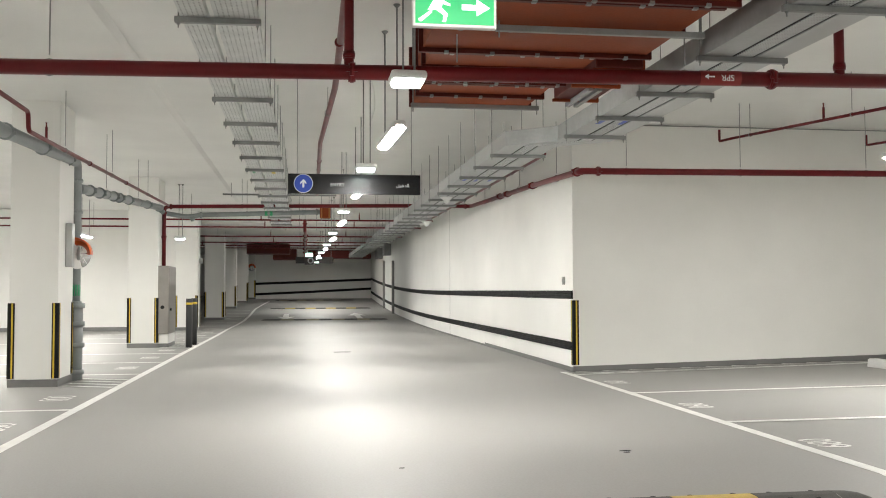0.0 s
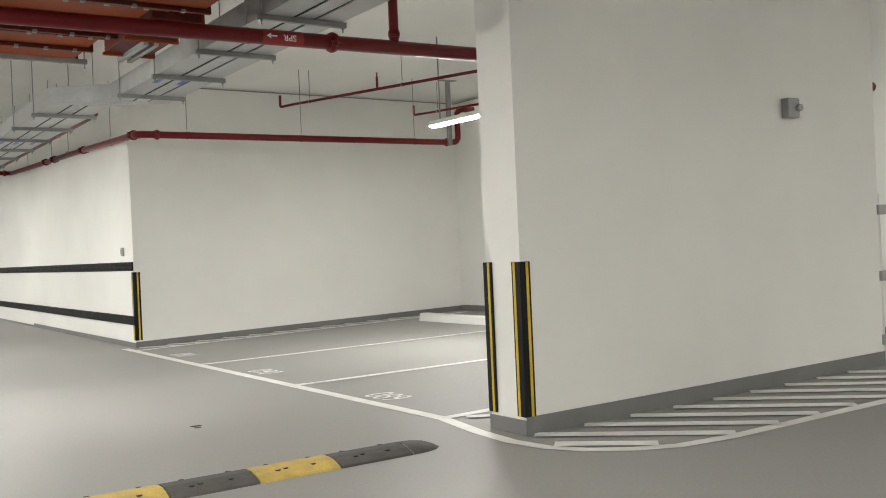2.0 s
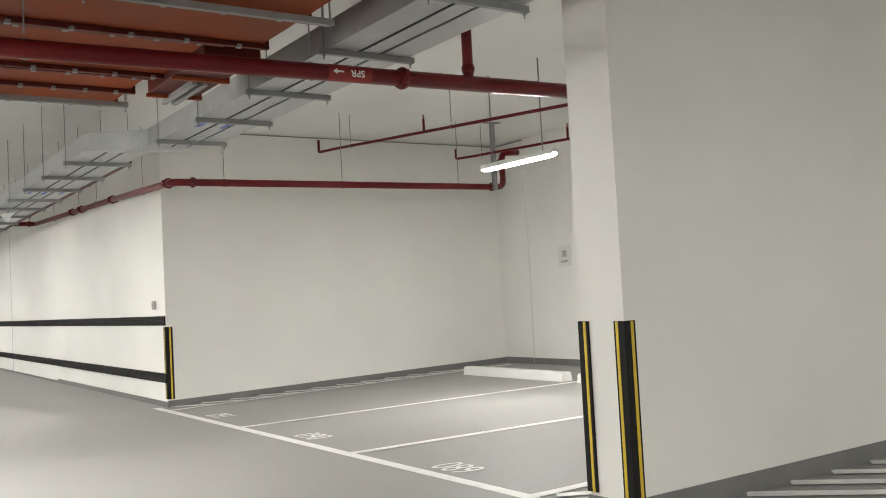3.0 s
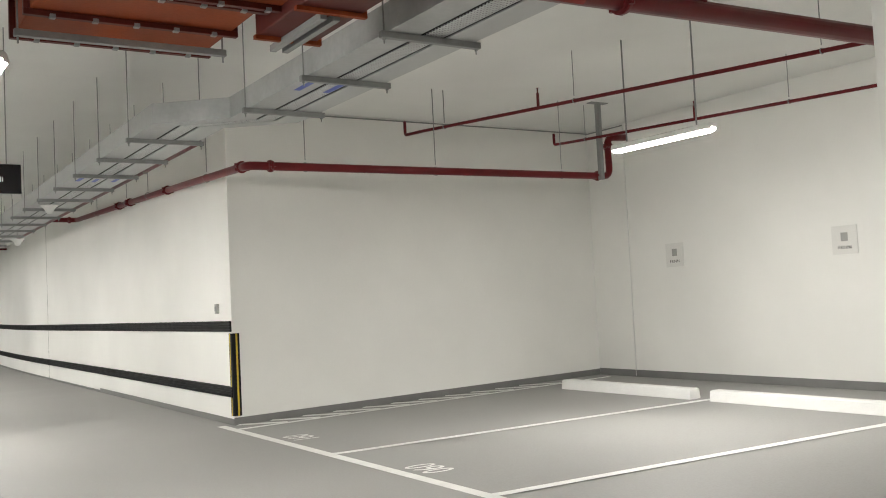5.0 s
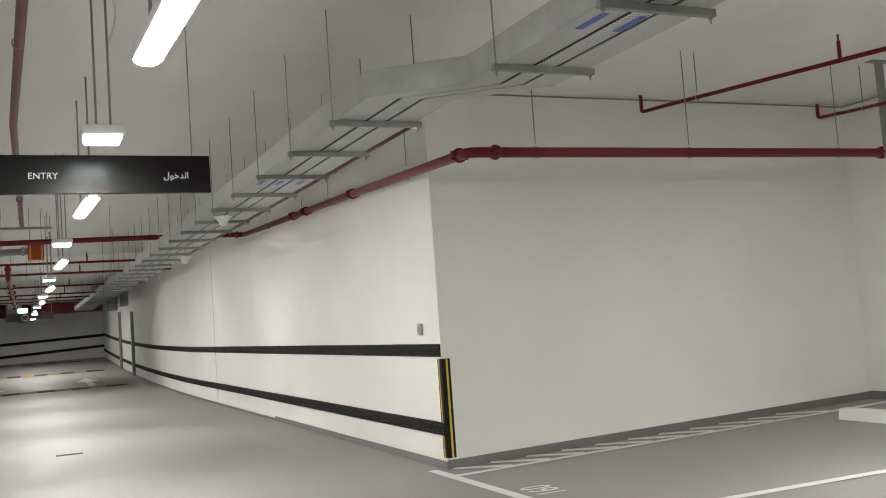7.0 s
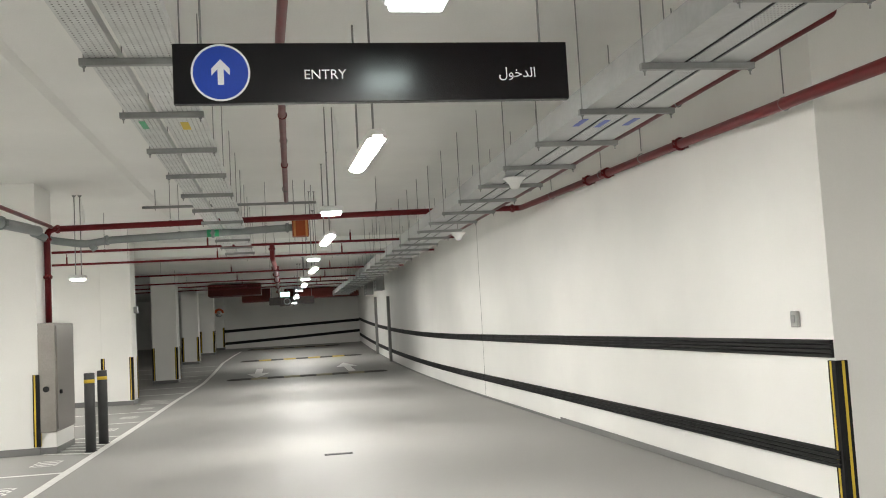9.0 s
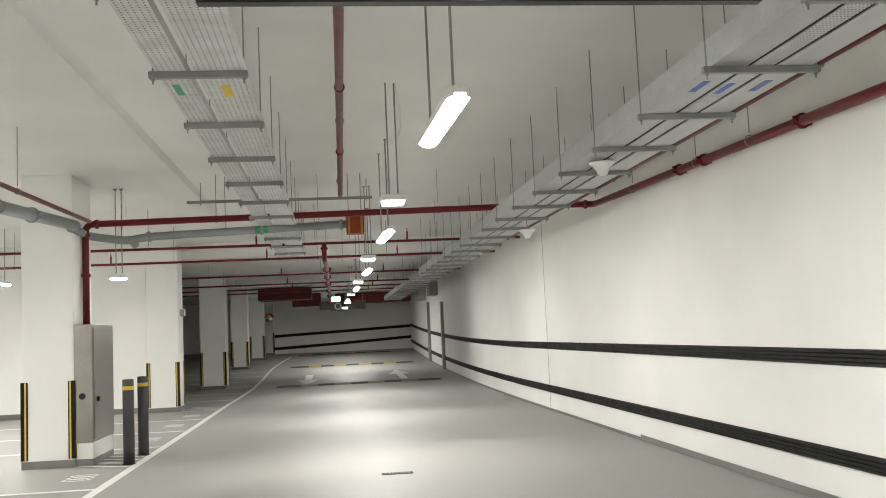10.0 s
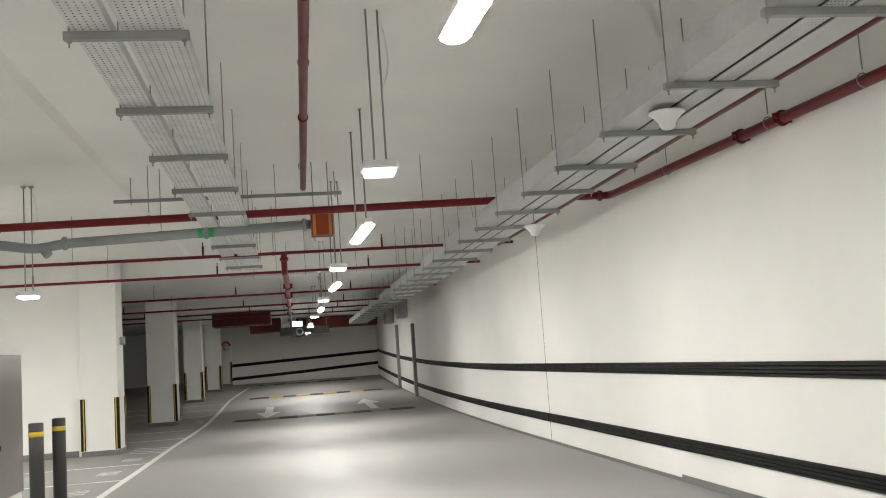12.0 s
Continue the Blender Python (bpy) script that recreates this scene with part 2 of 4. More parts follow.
baseboard(3.99, 12.55, 3.99, 19.6, 0.075)
baseboard(3.992, 19.6, 3.992, 55.4, 0.04)
baseboard(3.99, 12.542, 9.79, 12.542, 0.09)
baseboard(9.792, 12.53, 9.792, 4.0, 0.1)
baseboard(3.862, 3.556, 3.862, 3.945)
baseboard(3.87, 3.562, 8.06, 3.562, 0.12)
baseboard(-13.2, 29.592, -4.2, 29.592, 0.12)


def pillar(x0, y0, x1, y1, top=CEIL):
    z = fz(x0, y0)
    bm = nb()
    box(bm, x0, y0, z - 0.1, x1, y1, top, 0.008)
    p = tagged(part("pillar", bm, M_WALL), "square white painted concrete pillar with dark skirting", "pillar", "garage pillars", "structure")
    bm = nb()
    box(bm, x0 - 0.008, y0 - 0.008, z - 0.05, x1 + 0.008, y1 + 0.008, z + 0.1, 0.003)
    part("skirting", bm, M_BASE, p)
    return p


def corner_guard(x, y, sx, sy, h=1.0, z0=0.11, w=0.075):
    """An angle of black rubber on an arris, with two yellow stripes; sx, sy: the way the two faces look."""
    z = fz(x, y) + z0
    g = thing("corner_guard", "black rubber corner guard with yellow stripes", "corner guard", (x, y, z), "corner guards")
    t = 0.014
    bm = nb()
    box(bm, min(0, sx * t), min(-sy * w, sy * t), 0, max(0, sx * t), max(-sy * w, sy * t), h, 0.003)
    box(bm, min(-sx * w, 0), min(0, sy * t), 0, max(-sx * w, 0), max(0, sy * t), h, 0.003)
    part("rubber_angle", bm, M_RUBBER, g)
    for off in (0.036,):
        bm = nb()
        box(bm, min(sx * t, sx * (t + 0.003)), min(-sy * off, -sy * (off + 0.021)), 0.002, max(sx * t, sx * (t + 0.003)), max(-sy * off, -sy * (off + 0.021)), h - 0.002)
        part("stripe", bm, M_YELLOW, g, "yellow stripe")
        bm = nb()
        box(bm, min(-sx * off, -sx * (off + 0.021)), min(sy * t, sy * (t + 0.003)), 0.002, max(-sx * off, -sx * (off + 0.021)), max(sy * t, sy * (t + 0.003)), h - 0.002)
        part("stripe", bm, M_YELLOW, g, "yellow stripe")
    return g


for px, py, qx, qy, tp in ((-3.95, 11.7, -3.33, 12.5, CEIL), (-3.96, 20.35, -3.31, 21.3, CEIL), (-4.12, 29.48, -3.42, 30.2, CEIL), (-3.95, 36.9, -3.2, 37.7, CEIL_FAR), (-4.04, 46.6, -3.38, 47.4, CEIL_FAR), (-3.75, 51.9, -3.1, 52.6, CEIL_FAR), (-3.5, 55.1, -2.84, 55.9, CEIL_FAR), (-3.95, 3.0, -3.33, 3.8, CEIL)):
    pillar(px, py, qx, qy, tp)
    if py > 4:
        corner_guard(px, py, -1, -1)
        corner_guard(qx, py, 1, -1)
        corner_guard(qx, qy, 1, 1)
corner_guard(4.0, 12.55, -1, -1, 0.99, 0.11, 0.085)
corner_guard(3.87, 3.57, -1, -1, 1.02, 0.12)
corner_guard(3.87, 3.94, -1, 1, 1.02, 0.12)


def bumper_rail(path, z0, h):
    """A ribbed rubber rail that follows a wall; path: x, y along its face, which looks to the right of the way."""
    rail = thing("bumper_rail", "black ribbed rubber bumper rail on the wall", "bumper rail", (path[0][0], path[0][1], 0), "bumper rails")
    for (x0, y0, a), (x1, y1, b) in zip(path, path[1:]):
        d = Vector((x1 - x0, y1 - y0, 0))
        n = Vector((-d.y, d.x, 0)).normalized()
        bm = nb()
        prof = [(0, 0), (0.012, 0.0)]
        for k in range(4):
            prof += [(0.028, h * (k + 0.15) / 4), (0.028, h * (k + 0.75) / 4), (0.016, h * (k + 0.95) / 4)]
        prof += [(0.012, h), (0, h)]
        ends = []
        for (x, y, zb), s in (((x0, y0, a), 0.002), ((x1, y1, b), -0.002)):
            p = Vector((x, y, zb + z0)) + d.normalized() * s
            ends.append([bm.verts.new(p + n * o + Vector((0, 0, z)) - Vector((path[0][0], path[0][1], 0))) for o, z in prof])
        for j in range(len(prof)):
            bm.faces.new((ends[0][j], ends[0][(j + 1) % len(prof)], ends[1][(j + 1) % len(prof)], ends[1][j]))
        bm.faces.new(ends[0][::-1])
        bm.faces.new(ends[1])
        part("rail_length", bm, M_RUBBER, rail)
    return rail


EAST = [(4.0, y, fz(4, y)) for y in [12.56, 15.0, 17.5, 20.0, 22.4, JOINT - 0.01]], [(4.0, y, fz(4, y)) for y in [JOINT + 0.01, 27.2, 29.6, 32.0, 34.4, 36.8, 39.0, 41.0]], [(4.0, y, fz(4, y)) for y in [41.3, 43.5, 45.8]], [(4.0, y, fz(4, y)) for y in [46.1, 48.0, 50.0, 51.8, 53.5, 55.4]]
for run in EAST:
    bumper_rail(run, 1.12, 0.13)
    bumper_rail(run, 0.33, 0.13)
bumper_rail([(4.0, 55.49, 1.85), (0.5, 55.49, 1.72), (-2.9, 55.49, 1.6)], 0, 0.14)
bumper_rail([(4.0, 55.49, 1.3), (0.5, 55.49, 1.12), (-2.9, 55.49, 0.98)], 0, 0.14)

bm = nb()
box(bm, 3.9985, JOINT - 0.0068, 0, 4.03, JOINT + 0.0068, CEIL - 0.05)
setting("trim", bm, M_SLOT, "dark grey sealant in the wall's movement joint", "joint")
# steel frame posts on the long wall
for y in (41.15, 45.95):
    bm = nb()
    box(bm, 3.9, y - 0.12, fz(4, y), 4.002, y + 0.12, fz(4, y) + 2.4, 0.006)
    setting("trim", bm, M_DOOR, "grey steel upright fixed to the long wall", "door frame")


# ---- floor paint ----
def stripe(bm, points, w, lift=0.004):
    """A painted band along x, y points, lying on the floor."""
    pts = [Vector((x, y, 0)) for x, y in points]
    rows = []
    for k, p in enumerate(pts):
        t = (pts[min(k + 1, len(pts) - 1)] - pts[max(k - 1, 0)]).normalized()
        s = Vector((-t.y, t.x, 0)) * w / 2
        rows.append([bm.verts.new((q.x, q.y, fz(q.x, q.y) + lift)) for q in (p + s, p - s)])
    for a, b in zip(rows, rows[1:]):
        bm.faces.new((a[0], a[1], b[1], b[0]))
    return bm


def marking(name, label, strokes, w=0.1, group="painted lines"):
    bm = nb()
    for s in strokes:
        stripe(bm, s, w, {"edge_line": 0.004, "stall_line": 0.007, "hatching": 0.010}[name])
    return tagged(part(name, bm, M_PAINT), label, "road marking", group, "structure")


marking("edge_line", "white painted line along the edge of the drive", [[(-2.5, y) for y in (-8, 0, 10, 20, 26, 30)] + [(-2.42, 33), (-2.35, 36), (-2.36, 40), (-2.4, 46), (-2.2, 50), (-1.96, 53)]], 0.11)
marking("edge_line", "white painted line across the stall fronts", [[(3.84, y) for y in (4.503, 6, 9, 12.6)]], 0.11)
for y, skew in ((4.5, 0.0), (7.03, 0.55), (9.6, 0.57)):
    marking("stall_line", "white painted line between parking stalls", [[(3.84, y), (4, y - 0.032 * skew), (8.9, y - skew)]])
marking("stall_line", "white painted line beside the hatched strip", [[(3.84, 12.12), (4, 12.12), (9.6, 12.12)]])
marking("hatching", "white diagonal hatching along the wall foot", [[(4.5 + 0.42 * k, 12.15), (4.02 + 0.42 * k, 12.51)] for k in range(11)], 0.12)
marking("hatching", "white diagonal hatching in front of the wall end", [[(4.55, 4.02), (3.98, 4.4)], [(5.1, 4.02), (4.5, 4.42)], [(5.65, 4.02), (5.05, 4.42)]], 0.1)
ARC = [(3.84, 4.5), (3.72, 3.9), (3.68, 3.5), (3.72, 3.2), (3.84, 2.98), (4.05, 2.79), (4.3, 2.66), (4.7, 2.6), (6.4, 2.58), (9.5, 2.58)]
marking("edge_line", "white painted line curving round the wall end", [ARC], 0.1)
marking("hatching", "white diagonal hatching below the side wall", [[(3.8, 3.22), (4.25, 2.78)]] + [[(3.9 + 0.44 * k, 3.53), (4.8 + 0.44 * k, 2.64)] for k in range(9)], 0.13)
for y in (-1.0, 1.5, 6.55, 9.05, 13.4, 15.8, 18.2, 22.2, 24.6, 27.0, 32.2, 34.6, 39.5, 42.0, 44.4):
    marking("stall_line", "white painted line between parking stalls", [[(-2.5, y), (-7.4, y)]])
for y0, y1 in ((11.4, 13.0), (20.0, 21.8), (29.0, 30.6), (36.6, 38.2)):
    marking("hatching", "white diagonal hatching beside a pillar", [[(-2.56, y0 + 0.35 * k), (-3.25, y0 + 0.35 * k + 0.3)] for k in range(int((y1 - y0) / 0.35))], 0.09)


def arrow(x, y, way):
    bm = nb()
    for poly in ([(-0.12, 0), (0.12, 0), (0.12, 2.6), (-0.12, 2.6)], [(-0.38, 2.4), (0.38, 2.4), (0, 4.6)]):
        base = [Vector((px, py, 0)) for px, py in poly]
        fs = [bm.verts.new((x + way * v.x, y + way * v.y, fz(x, y + way * v.y) + 0.006)) for v in base]
        bm.faces.new(fs)
    bmesh.ops.triangulate(bm, faces=bm.faces)
    return tagged(part("floor_arrow", bm, M_PAINT), "white painted direction arrow on the drive", "road marking", "floor arrows", "structure")


arrow(2.25, 37.4, 1)
arrow(-0.8, 41.4, -1)
for text, x, y in (("089", 4.09, 5.72), ("090", 4.09, 8.27), ("091", 4.1, 10.88)):
    n = thing("stall_number", "white stall number %s painted on the floor" % text, "road marking", (x, y, fz(x, y) + 0.004), "stall numbers", "structure")
    lettering("digits", text, 0.40, pose(0, 0, 0, 0, 0, -90) @ Matrix.Diagonal((0.72, 1.03, 1, 1)), M_PAINT, n, 0.0005)
for y in (7.8, 10.2, 14.6, 17.0, 19.2, 23.4, 25.8, 28.0):
    n = thing("stall_number", "white stall number patch painted on the floor", "road marking", (-2.95, y, 0.004), "stall numbers", "structure")
    for k in range(3):
        bm = nb()
        for s in ([(0.0, -0.05), (0.0, 0.05)], [(0.28, -0.05), (0.28, 0.05)], [(0.03, -0.065), (0.25, -0.065)], [(0.03, 0.065), (0.25, 0.065)]):
            stripe(bm, [(a - 0.14, b + 0.18 * (k - 1)) for a, b in s], 0.042)
        part("digit_bar", bm, M_PAINT, n)


# ---- floor things ----
def speed_hump(x0, x1, y, depth=0.34, h=0.05, yellow=M_HUMPY):
    hump = thing("speed_hump", "worn black and yellow rubber speed hump bolted to the floor", "speed hump", ((x0 + x1) / 2, y, fz(0, y)), "speed humps")
    w = 0.5
    n = int((x1 - x0 - 0.5) / w)
    length = n * w
    prof = [(-0.5, 0.002), (-0.47, 0.25), (-0.3, 0.7), (-0.12, 0.97), (0.12, 0.97), (0.3, 0.7), (0.47, 0.25), (0.5, 0.002)]
    for k in range(n):
        bm = nb()
        a = -length / 2 + k * w
        ends = [[bm.verts.new((xx, depth * p, h * q)) for p, q in prof] for xx in (a + 0.004, a + w - 0.004)]
        for j in range(len(prof)):
            bm.faces.new((ends[0][j], ends[0][(j + 1) % len(prof)], ends[1][(j + 1) % len(prof)], ends[1][j]))
        bm.faces.new(ends[0])
        bm.faces.new(ends[1][::-1])
        seg = part("hump_segment", bm, yellow if (n - k) % 2 == 0 else M_HUMPB, hump)
        # flush dark discs stand in for the shade inside the bolt holes
        for cx, cy in ((0.14, -0.085), (0.36, -0.085), (0.19, -0.075), (0.41, 0.085), (0.14, 0.085)) if y < 20 else ():
            bm = nb()
            lathe(bm, [(0.0, -0.004), (0.016, -0.004), (0.017, 0.0022), (0.012, 0.0022), (0.0, 0.0015)], 10, (a + cx, cy, h * (0.80 if abs(cy) < 0.08 else 0.765)))
            part("bolt_hole", bm, M_SLOT, seg)
    for s in (-1, 1):
        bm = nb()
        steps = [(0, 1.0), (0.1, 0.93), (0.18, 0.7), (0.23, 0.35), (0.25, 0.06)]
        rows = [[bm.verts.new((s * (length / 2 + o), depth * p * (0.35 + 0.65 * f), max(0.001, h * q * f))) for p, q in prof] for o, f in steps]
        for a, b in zip(rows, rows[1:]):
            for j in range(len(prof) - 1):
                bm.faces.new((a[j], a[j + 1], b[j + 1], b[j])).smooth = True
        part("end_cap", bm, M_HUMPB, hump, "tapered black end piece")
    return hump


speed_hump(-1.87, 3.43, 3.8)
speed_hump(-1.85, 3.45, 36.3, 0.45, 0.05, M_HUMPD)
speed_hump(-1.9, 3.5, 46.0, 0.45, 0.05)
speed_hump(-1.8, 3.0, 53.6, 0.45, 0.05, M_HUMPD)


def bollard(x, y):
    b = thing("bollard", "dark grey steel bollard with a yellow reflective band", "bollard", (x, y, 0), "bollards by the pillar")
    part("post", lathe(nb(), [(0.0, 0), (0.072, 0), (0.072, 1.085), (0.066, 1.093), (0, 1.093)], 20), M_BOLL, b)
    part("band", lathe(nb(), [(0.072, 0.955), (0.0745, 0.955), (0.0745, 1.005), (0.072, 1.005)], 20), M_YELLOW, b, "yellow reflective band")
    part("foot_ring", lathe(nb(), [(0.072, 0), (0.085, 0), (0.085, 0.008), (0.072, 0.01)], 20), M_SLOT, b)


bollard(-2.62, 20.3)
bollard(-2.62, 21.25)


def wheel_stop(y0, y1):
    w = thing("wheel_stop", "white painted concrete wheel stop at the stall end", "wheel stop", (8.35, (y0 + y1) / 2, fz(8.35, 9)), "wheel stops")
    L = (y1 - y0) / 2
    bm = nb()
    prof = [(-0.09, 0), (-0.075, 0.11), (-0.06, 0.125), (0.06, 0.125), (0.075, 0.11), (0.09, 0)]
    ends = [[bm.verts.new((a, s * L * (1.0 if q < 0.12 else 0.985), q)) for a, q in prof] for s in (-1, 1)]
    for j in range(len(prof)):
        bm.faces.new((ends[0][j], ends[0][(j + 1) % len(prof)], ends[1][(j + 1) % len(prof)], ends[1][j]))
    bm.faces.new(ends[0])
    bm.faces.new(ends[1][::-1])
    part("block", bm, M_WHITE, w)


wheel_stop(9.3, 11.6)
wheel_stop(6.85, 9.0)
wheel_stop(4.45, 6.55)
dr = thing("floor_drain", "small dark slotted floor drain in the drive", "drain", (0.7, 18.03, 0), kind="structure")
bm = nb()
box(bm, -0.17, -0.07, -0.01, 0.17, 0.07, 0.004)
part("drain_frame", bm, M_SLOT, dr)
for k in range(7):
    bm = nb()
    box(bm, -0.14 + 0.042 * k, -0.05, 0.004, -0.118 + 0.042 * k, 0.05, 0.007)
    part("slat", bm, M_BOLL, dr)


# ---- lamps ----
def rods(parent, spots, z, top, r=0.008, plate=True):
    for x, y in spots:
        bm = nb()
        tube(bm, [(x, y, z), (x, y, top)], r, 8)
        if plate:
            lathe(bm, [(0.0, top - 0.001), (0.032, top - 0.001), (0.034, top - 0.008), (0.012, top - 0.03), (r, top - 0.035)], 12, (x, y, 0))
        part("suspension_rod", bm, M_STRUT, parent, "galvanised conduit hanger")


def batten(top):
    b = thing("batten_lamp", "lit white weatherproof batten lamp hung on conduits", "lamp", (0, 0, 0), "batten lamps")
    shell = [(-0.063, -0.016), (-0.068, 0.0), (-0.06, 0.036), (-0.045, 0.046), (0.045, 0.046), (0.06, 0.036), (0.068, 0.0), (0.063, -0.016), (0.059, -0.016), (0.059, 0.004), (-0.059, 0.004), (-0.059, -0.016)]
    lens = [(-0.058, 0.002), (-0.056, -0.015), (-0.046, -0.028), (-0.024, -0.036), (0.024, -0.036), (0.046, -0.028), (0.056, -0.015), (0.058, 0.002)]

    def rounded_bar(profile, half, squash):
        """A bar along y with rounded ends: the profile, narrowed towards both ends."""
        bm = nb()
        rows = []
        for y, f in ((-half, 0.5), (-half + 0.014, 0.8), (-half + 0.045, 1.0), (half - 0.045, 1.0), (half - 0.014, 0.8), (half, 0.5)):
            rows.append([bm.verts.new((p * f, y, q * (1 - squash * (1 - f)) if q < 0 else q)) for p, q in profile])
        for a, c in zip(rows, rows[1:]):
            for k in range(len(profile)):
                bm.faces.new((a[k], a[(k + 1) % len(profile)], c[(k + 1) % len(profile)], c[k]))
        bm.faces.new(rows[0])
        bm.faces.new(rows[-1][::-1])
        return bm

    part("housing", rounded_bar(shell, 0.64, 0.0), M_WHITE, b)
    part("diffuser", rounded_bar(lens, 0.63, 0.6), M_TUBE, b, "glowing white diffuser")
    rods(b, [(0, -0.45), (0, 0.45)], 0.04, top)
    return b


def emergency(top):
    b = thing("emergency_lamp", "small square white emergency lamp on thin hangers", "lamp", (0, 0, 0), "emergency lamps")
    bm = nb()
    box(bm, -0.12, -0.12, 0.0, 0.12, 0.12, 0.06, 0.02)
    part("housing", bm, M_WHITE, b)
    bm = nb()
    box(bm, -0.1, -0.1, -0.024, 0.1, 0.1, 0.004, 0.012)
    part("lens", bm, M_EMLAMP, b, "glowing pale green lens")
    rods(b, [(-0.03, 0.0), (0.05, 0.02)], 0.04, top, 0.007)
    bm = nb()
    tube(bm, [(0.05, 0.02, top - 0.02), (0.1, 0.05, top - 0.25), (0.11, 0.04, top - 0.45), (0.05, 0.02, top - 0.62)], 0.005, 6, 0.1)
    part("cable", bm, M_WHITE, b, "loose white cable loop")
    return b


LZ = 2.715
near, far_lamp = batten(CEIL - LZ), batten(CEIL_FAR - LZ)
near.matrix_basis, far_lamp.matrix_basis = pose(0.71, 7.35, LZ, 0, 0, 2), pose(0.68, 31.5, LZ)
for y, z in ((0.7, LZ), (12.95, LZ + 0.045), (19.1, LZ + 0.02), (25.2, LZ)):
    copy_thing(near, pose(0.73, y, z, 0, 0, 2))
for y, z in ((43.8, 2.9), (50.0, 3.05)):
    copy_thing(far_lamp, pose(0.66, y, z))
# Side-aisle and most left-bay lamps are unseen, added to brighten walls and bays.
for x, y in ((6.56, 7.85), (10.6, -1.0), (-6.0, -8.0), (-6.0, 12.0), (-6.0, 21.0), (-10.0, 16.5), (-10, 7), (-10, 25), (-6.0, 16.5), (-6.0, 6.0), (-6.0, 25.5), (-6.5, -3.0), (6.5, -4.5)):
    copy_thing(near, pose(x, y, LZ + 0.07))
e0, e1 = emergency(CEIL - 2.68), emergency(CEIL_FAR - 2.7)
e0.matrix_basis, e1.matrix_basis = pose(0.58, 4.74, 2.66), pose(0.6, 34.5, 2.7)
for x, y, z in ((0.62, 9.5, 2.68), (0.64, 16.1, 2.73), (0.64, 22.2, 2.7), (0.64, 28.3, 2.7)):
    copy_thing(e0, pose(x, y, z))
emergency(CEIL - 2.55).matrix_basis = pose(-2.98, 21.5, 2.5)
for y in (40.7, 47.0):
    copy_thing(e1, pose(0.6, y, 2.7))


# ---- pipes ----
def coupling(bm, at, way, r, length=0.05, proud=0.02):
    proud = proud if r > 0.04 else 0.009
    d = Vector(way).normalized()
    p = Vector(at)
    tube(bm, [p - d * length / 2, p + d * length / 2], r + proud * 0.7, 14)
    tube(bm, [p - d * length * 0.25, p + d * length * 0.25], r + proud, 14)
    s = d.cross(Vector((0, 0, 1)) if abs(d.z) < 0.9 else Vector((1, 0, 0))).normalized()
    for q in (s, -s) if r > 0.04 else ():
        tube(bm, [p + q * (r + 0.018) - d * 0.04, p + q * (r + 0.018) + d * 0.04], 0.013, 6)
        tube(bm, [p + q * (r + 0.02) - s.cross(d) * 0.04, p + q * (r + 0.02) + s.cross(d) * 0.04], 0.016, 6)


def hanger(parent, x, y, z, r, top):
    bm = nb()
    tube(bm, [(x, y, z + r + 0.03), (x, y, top)], 0.005, 6)
    tube(bm, [(x + (r + 0.004) * math.cos(a), y, z + (r + 0.004) * math.sin(a)) for a in [k * math.pi / 6 for k in range(13)]], 0.005, 6)
    part("hanger", bm, M_STRUT, parent, "galvanised rod hanger with a ring")


def pipe(points, r, mat=M_RED, name="sprinkler_pipe", label="dark red painted steel sprinkler pipe on rod hangers", category="pipe", bend=0.12, couplings=(), hangers=(), top=CEIL):
    p = thing(name, label, category, (0, 0, 0), name + "s")
    part("pipe_run", tube(nb(), points, r, 14 if r > 0.03 else 10, bend), mat, p)
    for at, way in couplings:
        bm = nb()
        coupling(bm, at, way, r)
        part("coupling", bm, mat, p)
    for x, y, z in hangers:
        hanger(p, x, y, z, r, top)
    return p


def sprinkler(parent, x, y, z, up=0.16):
    bm = nb()
    tube(bm, [(x, y, z), (x, y, z + up)], 0.016, 8)
    tube(bm, [(x, y, z + up), (x, y, z + up + 0.05)], 0.008, 6)
    lathe(bm, [(0.0, 0.05), (0.018, 0.05), (0.0, 0.056)], 8, (x, y, z + up))
    part("sprinkler_head", bm, M_RED, parent)


MZ = 2.77


def my(x):
    """The main pipe lies slightly askew to the walls."""
    return 4.99 - 0.0585 * x


main = pipe([(-9, my(-9), MZ), (9.5, my(9.5), MZ)], 0.053, hangers=[(x, my(x), MZ) for x in (-7, -4.4, -1.8, 0.95, 2.58, 5.6, 8.0)], couplings=[((x, my(x), MZ), (1, -0.06, 0)) for x in (-5.0, -2.3, 0.22, 3.22, 6.2)])
pipe([(3.73, 4.77, MZ), (3.73, 4.77, 3.45), (3.73, 2.0, 3.5), (3.73, -3, 3.55)], 0.036, couplings=[((3.73, 4.77, MZ + 0.1), (0, 0, 1))])
pipe([(0.2, 4.98, MZ), (0.2, 4.98, 3.5), (0.24, 9, 3.52), (0.15, 13, 3.52), (0.22, 20.7, 3.5)], 0.034, couplings=[((0.2, 4.98, MZ + 0.12), (0, 0, 1)), ((0.21, 7.0, 3.51), (0, 1, 0)), ((0.17, 15, 3.52), (0, 1, 0)), ((0.19, 17.6, 3.51), (0, 1, 0))], hangers=[(0.2, 10.5, 3.52), (0.18, 16.2, 3.52), (0.2, 19.5, 3.5)])
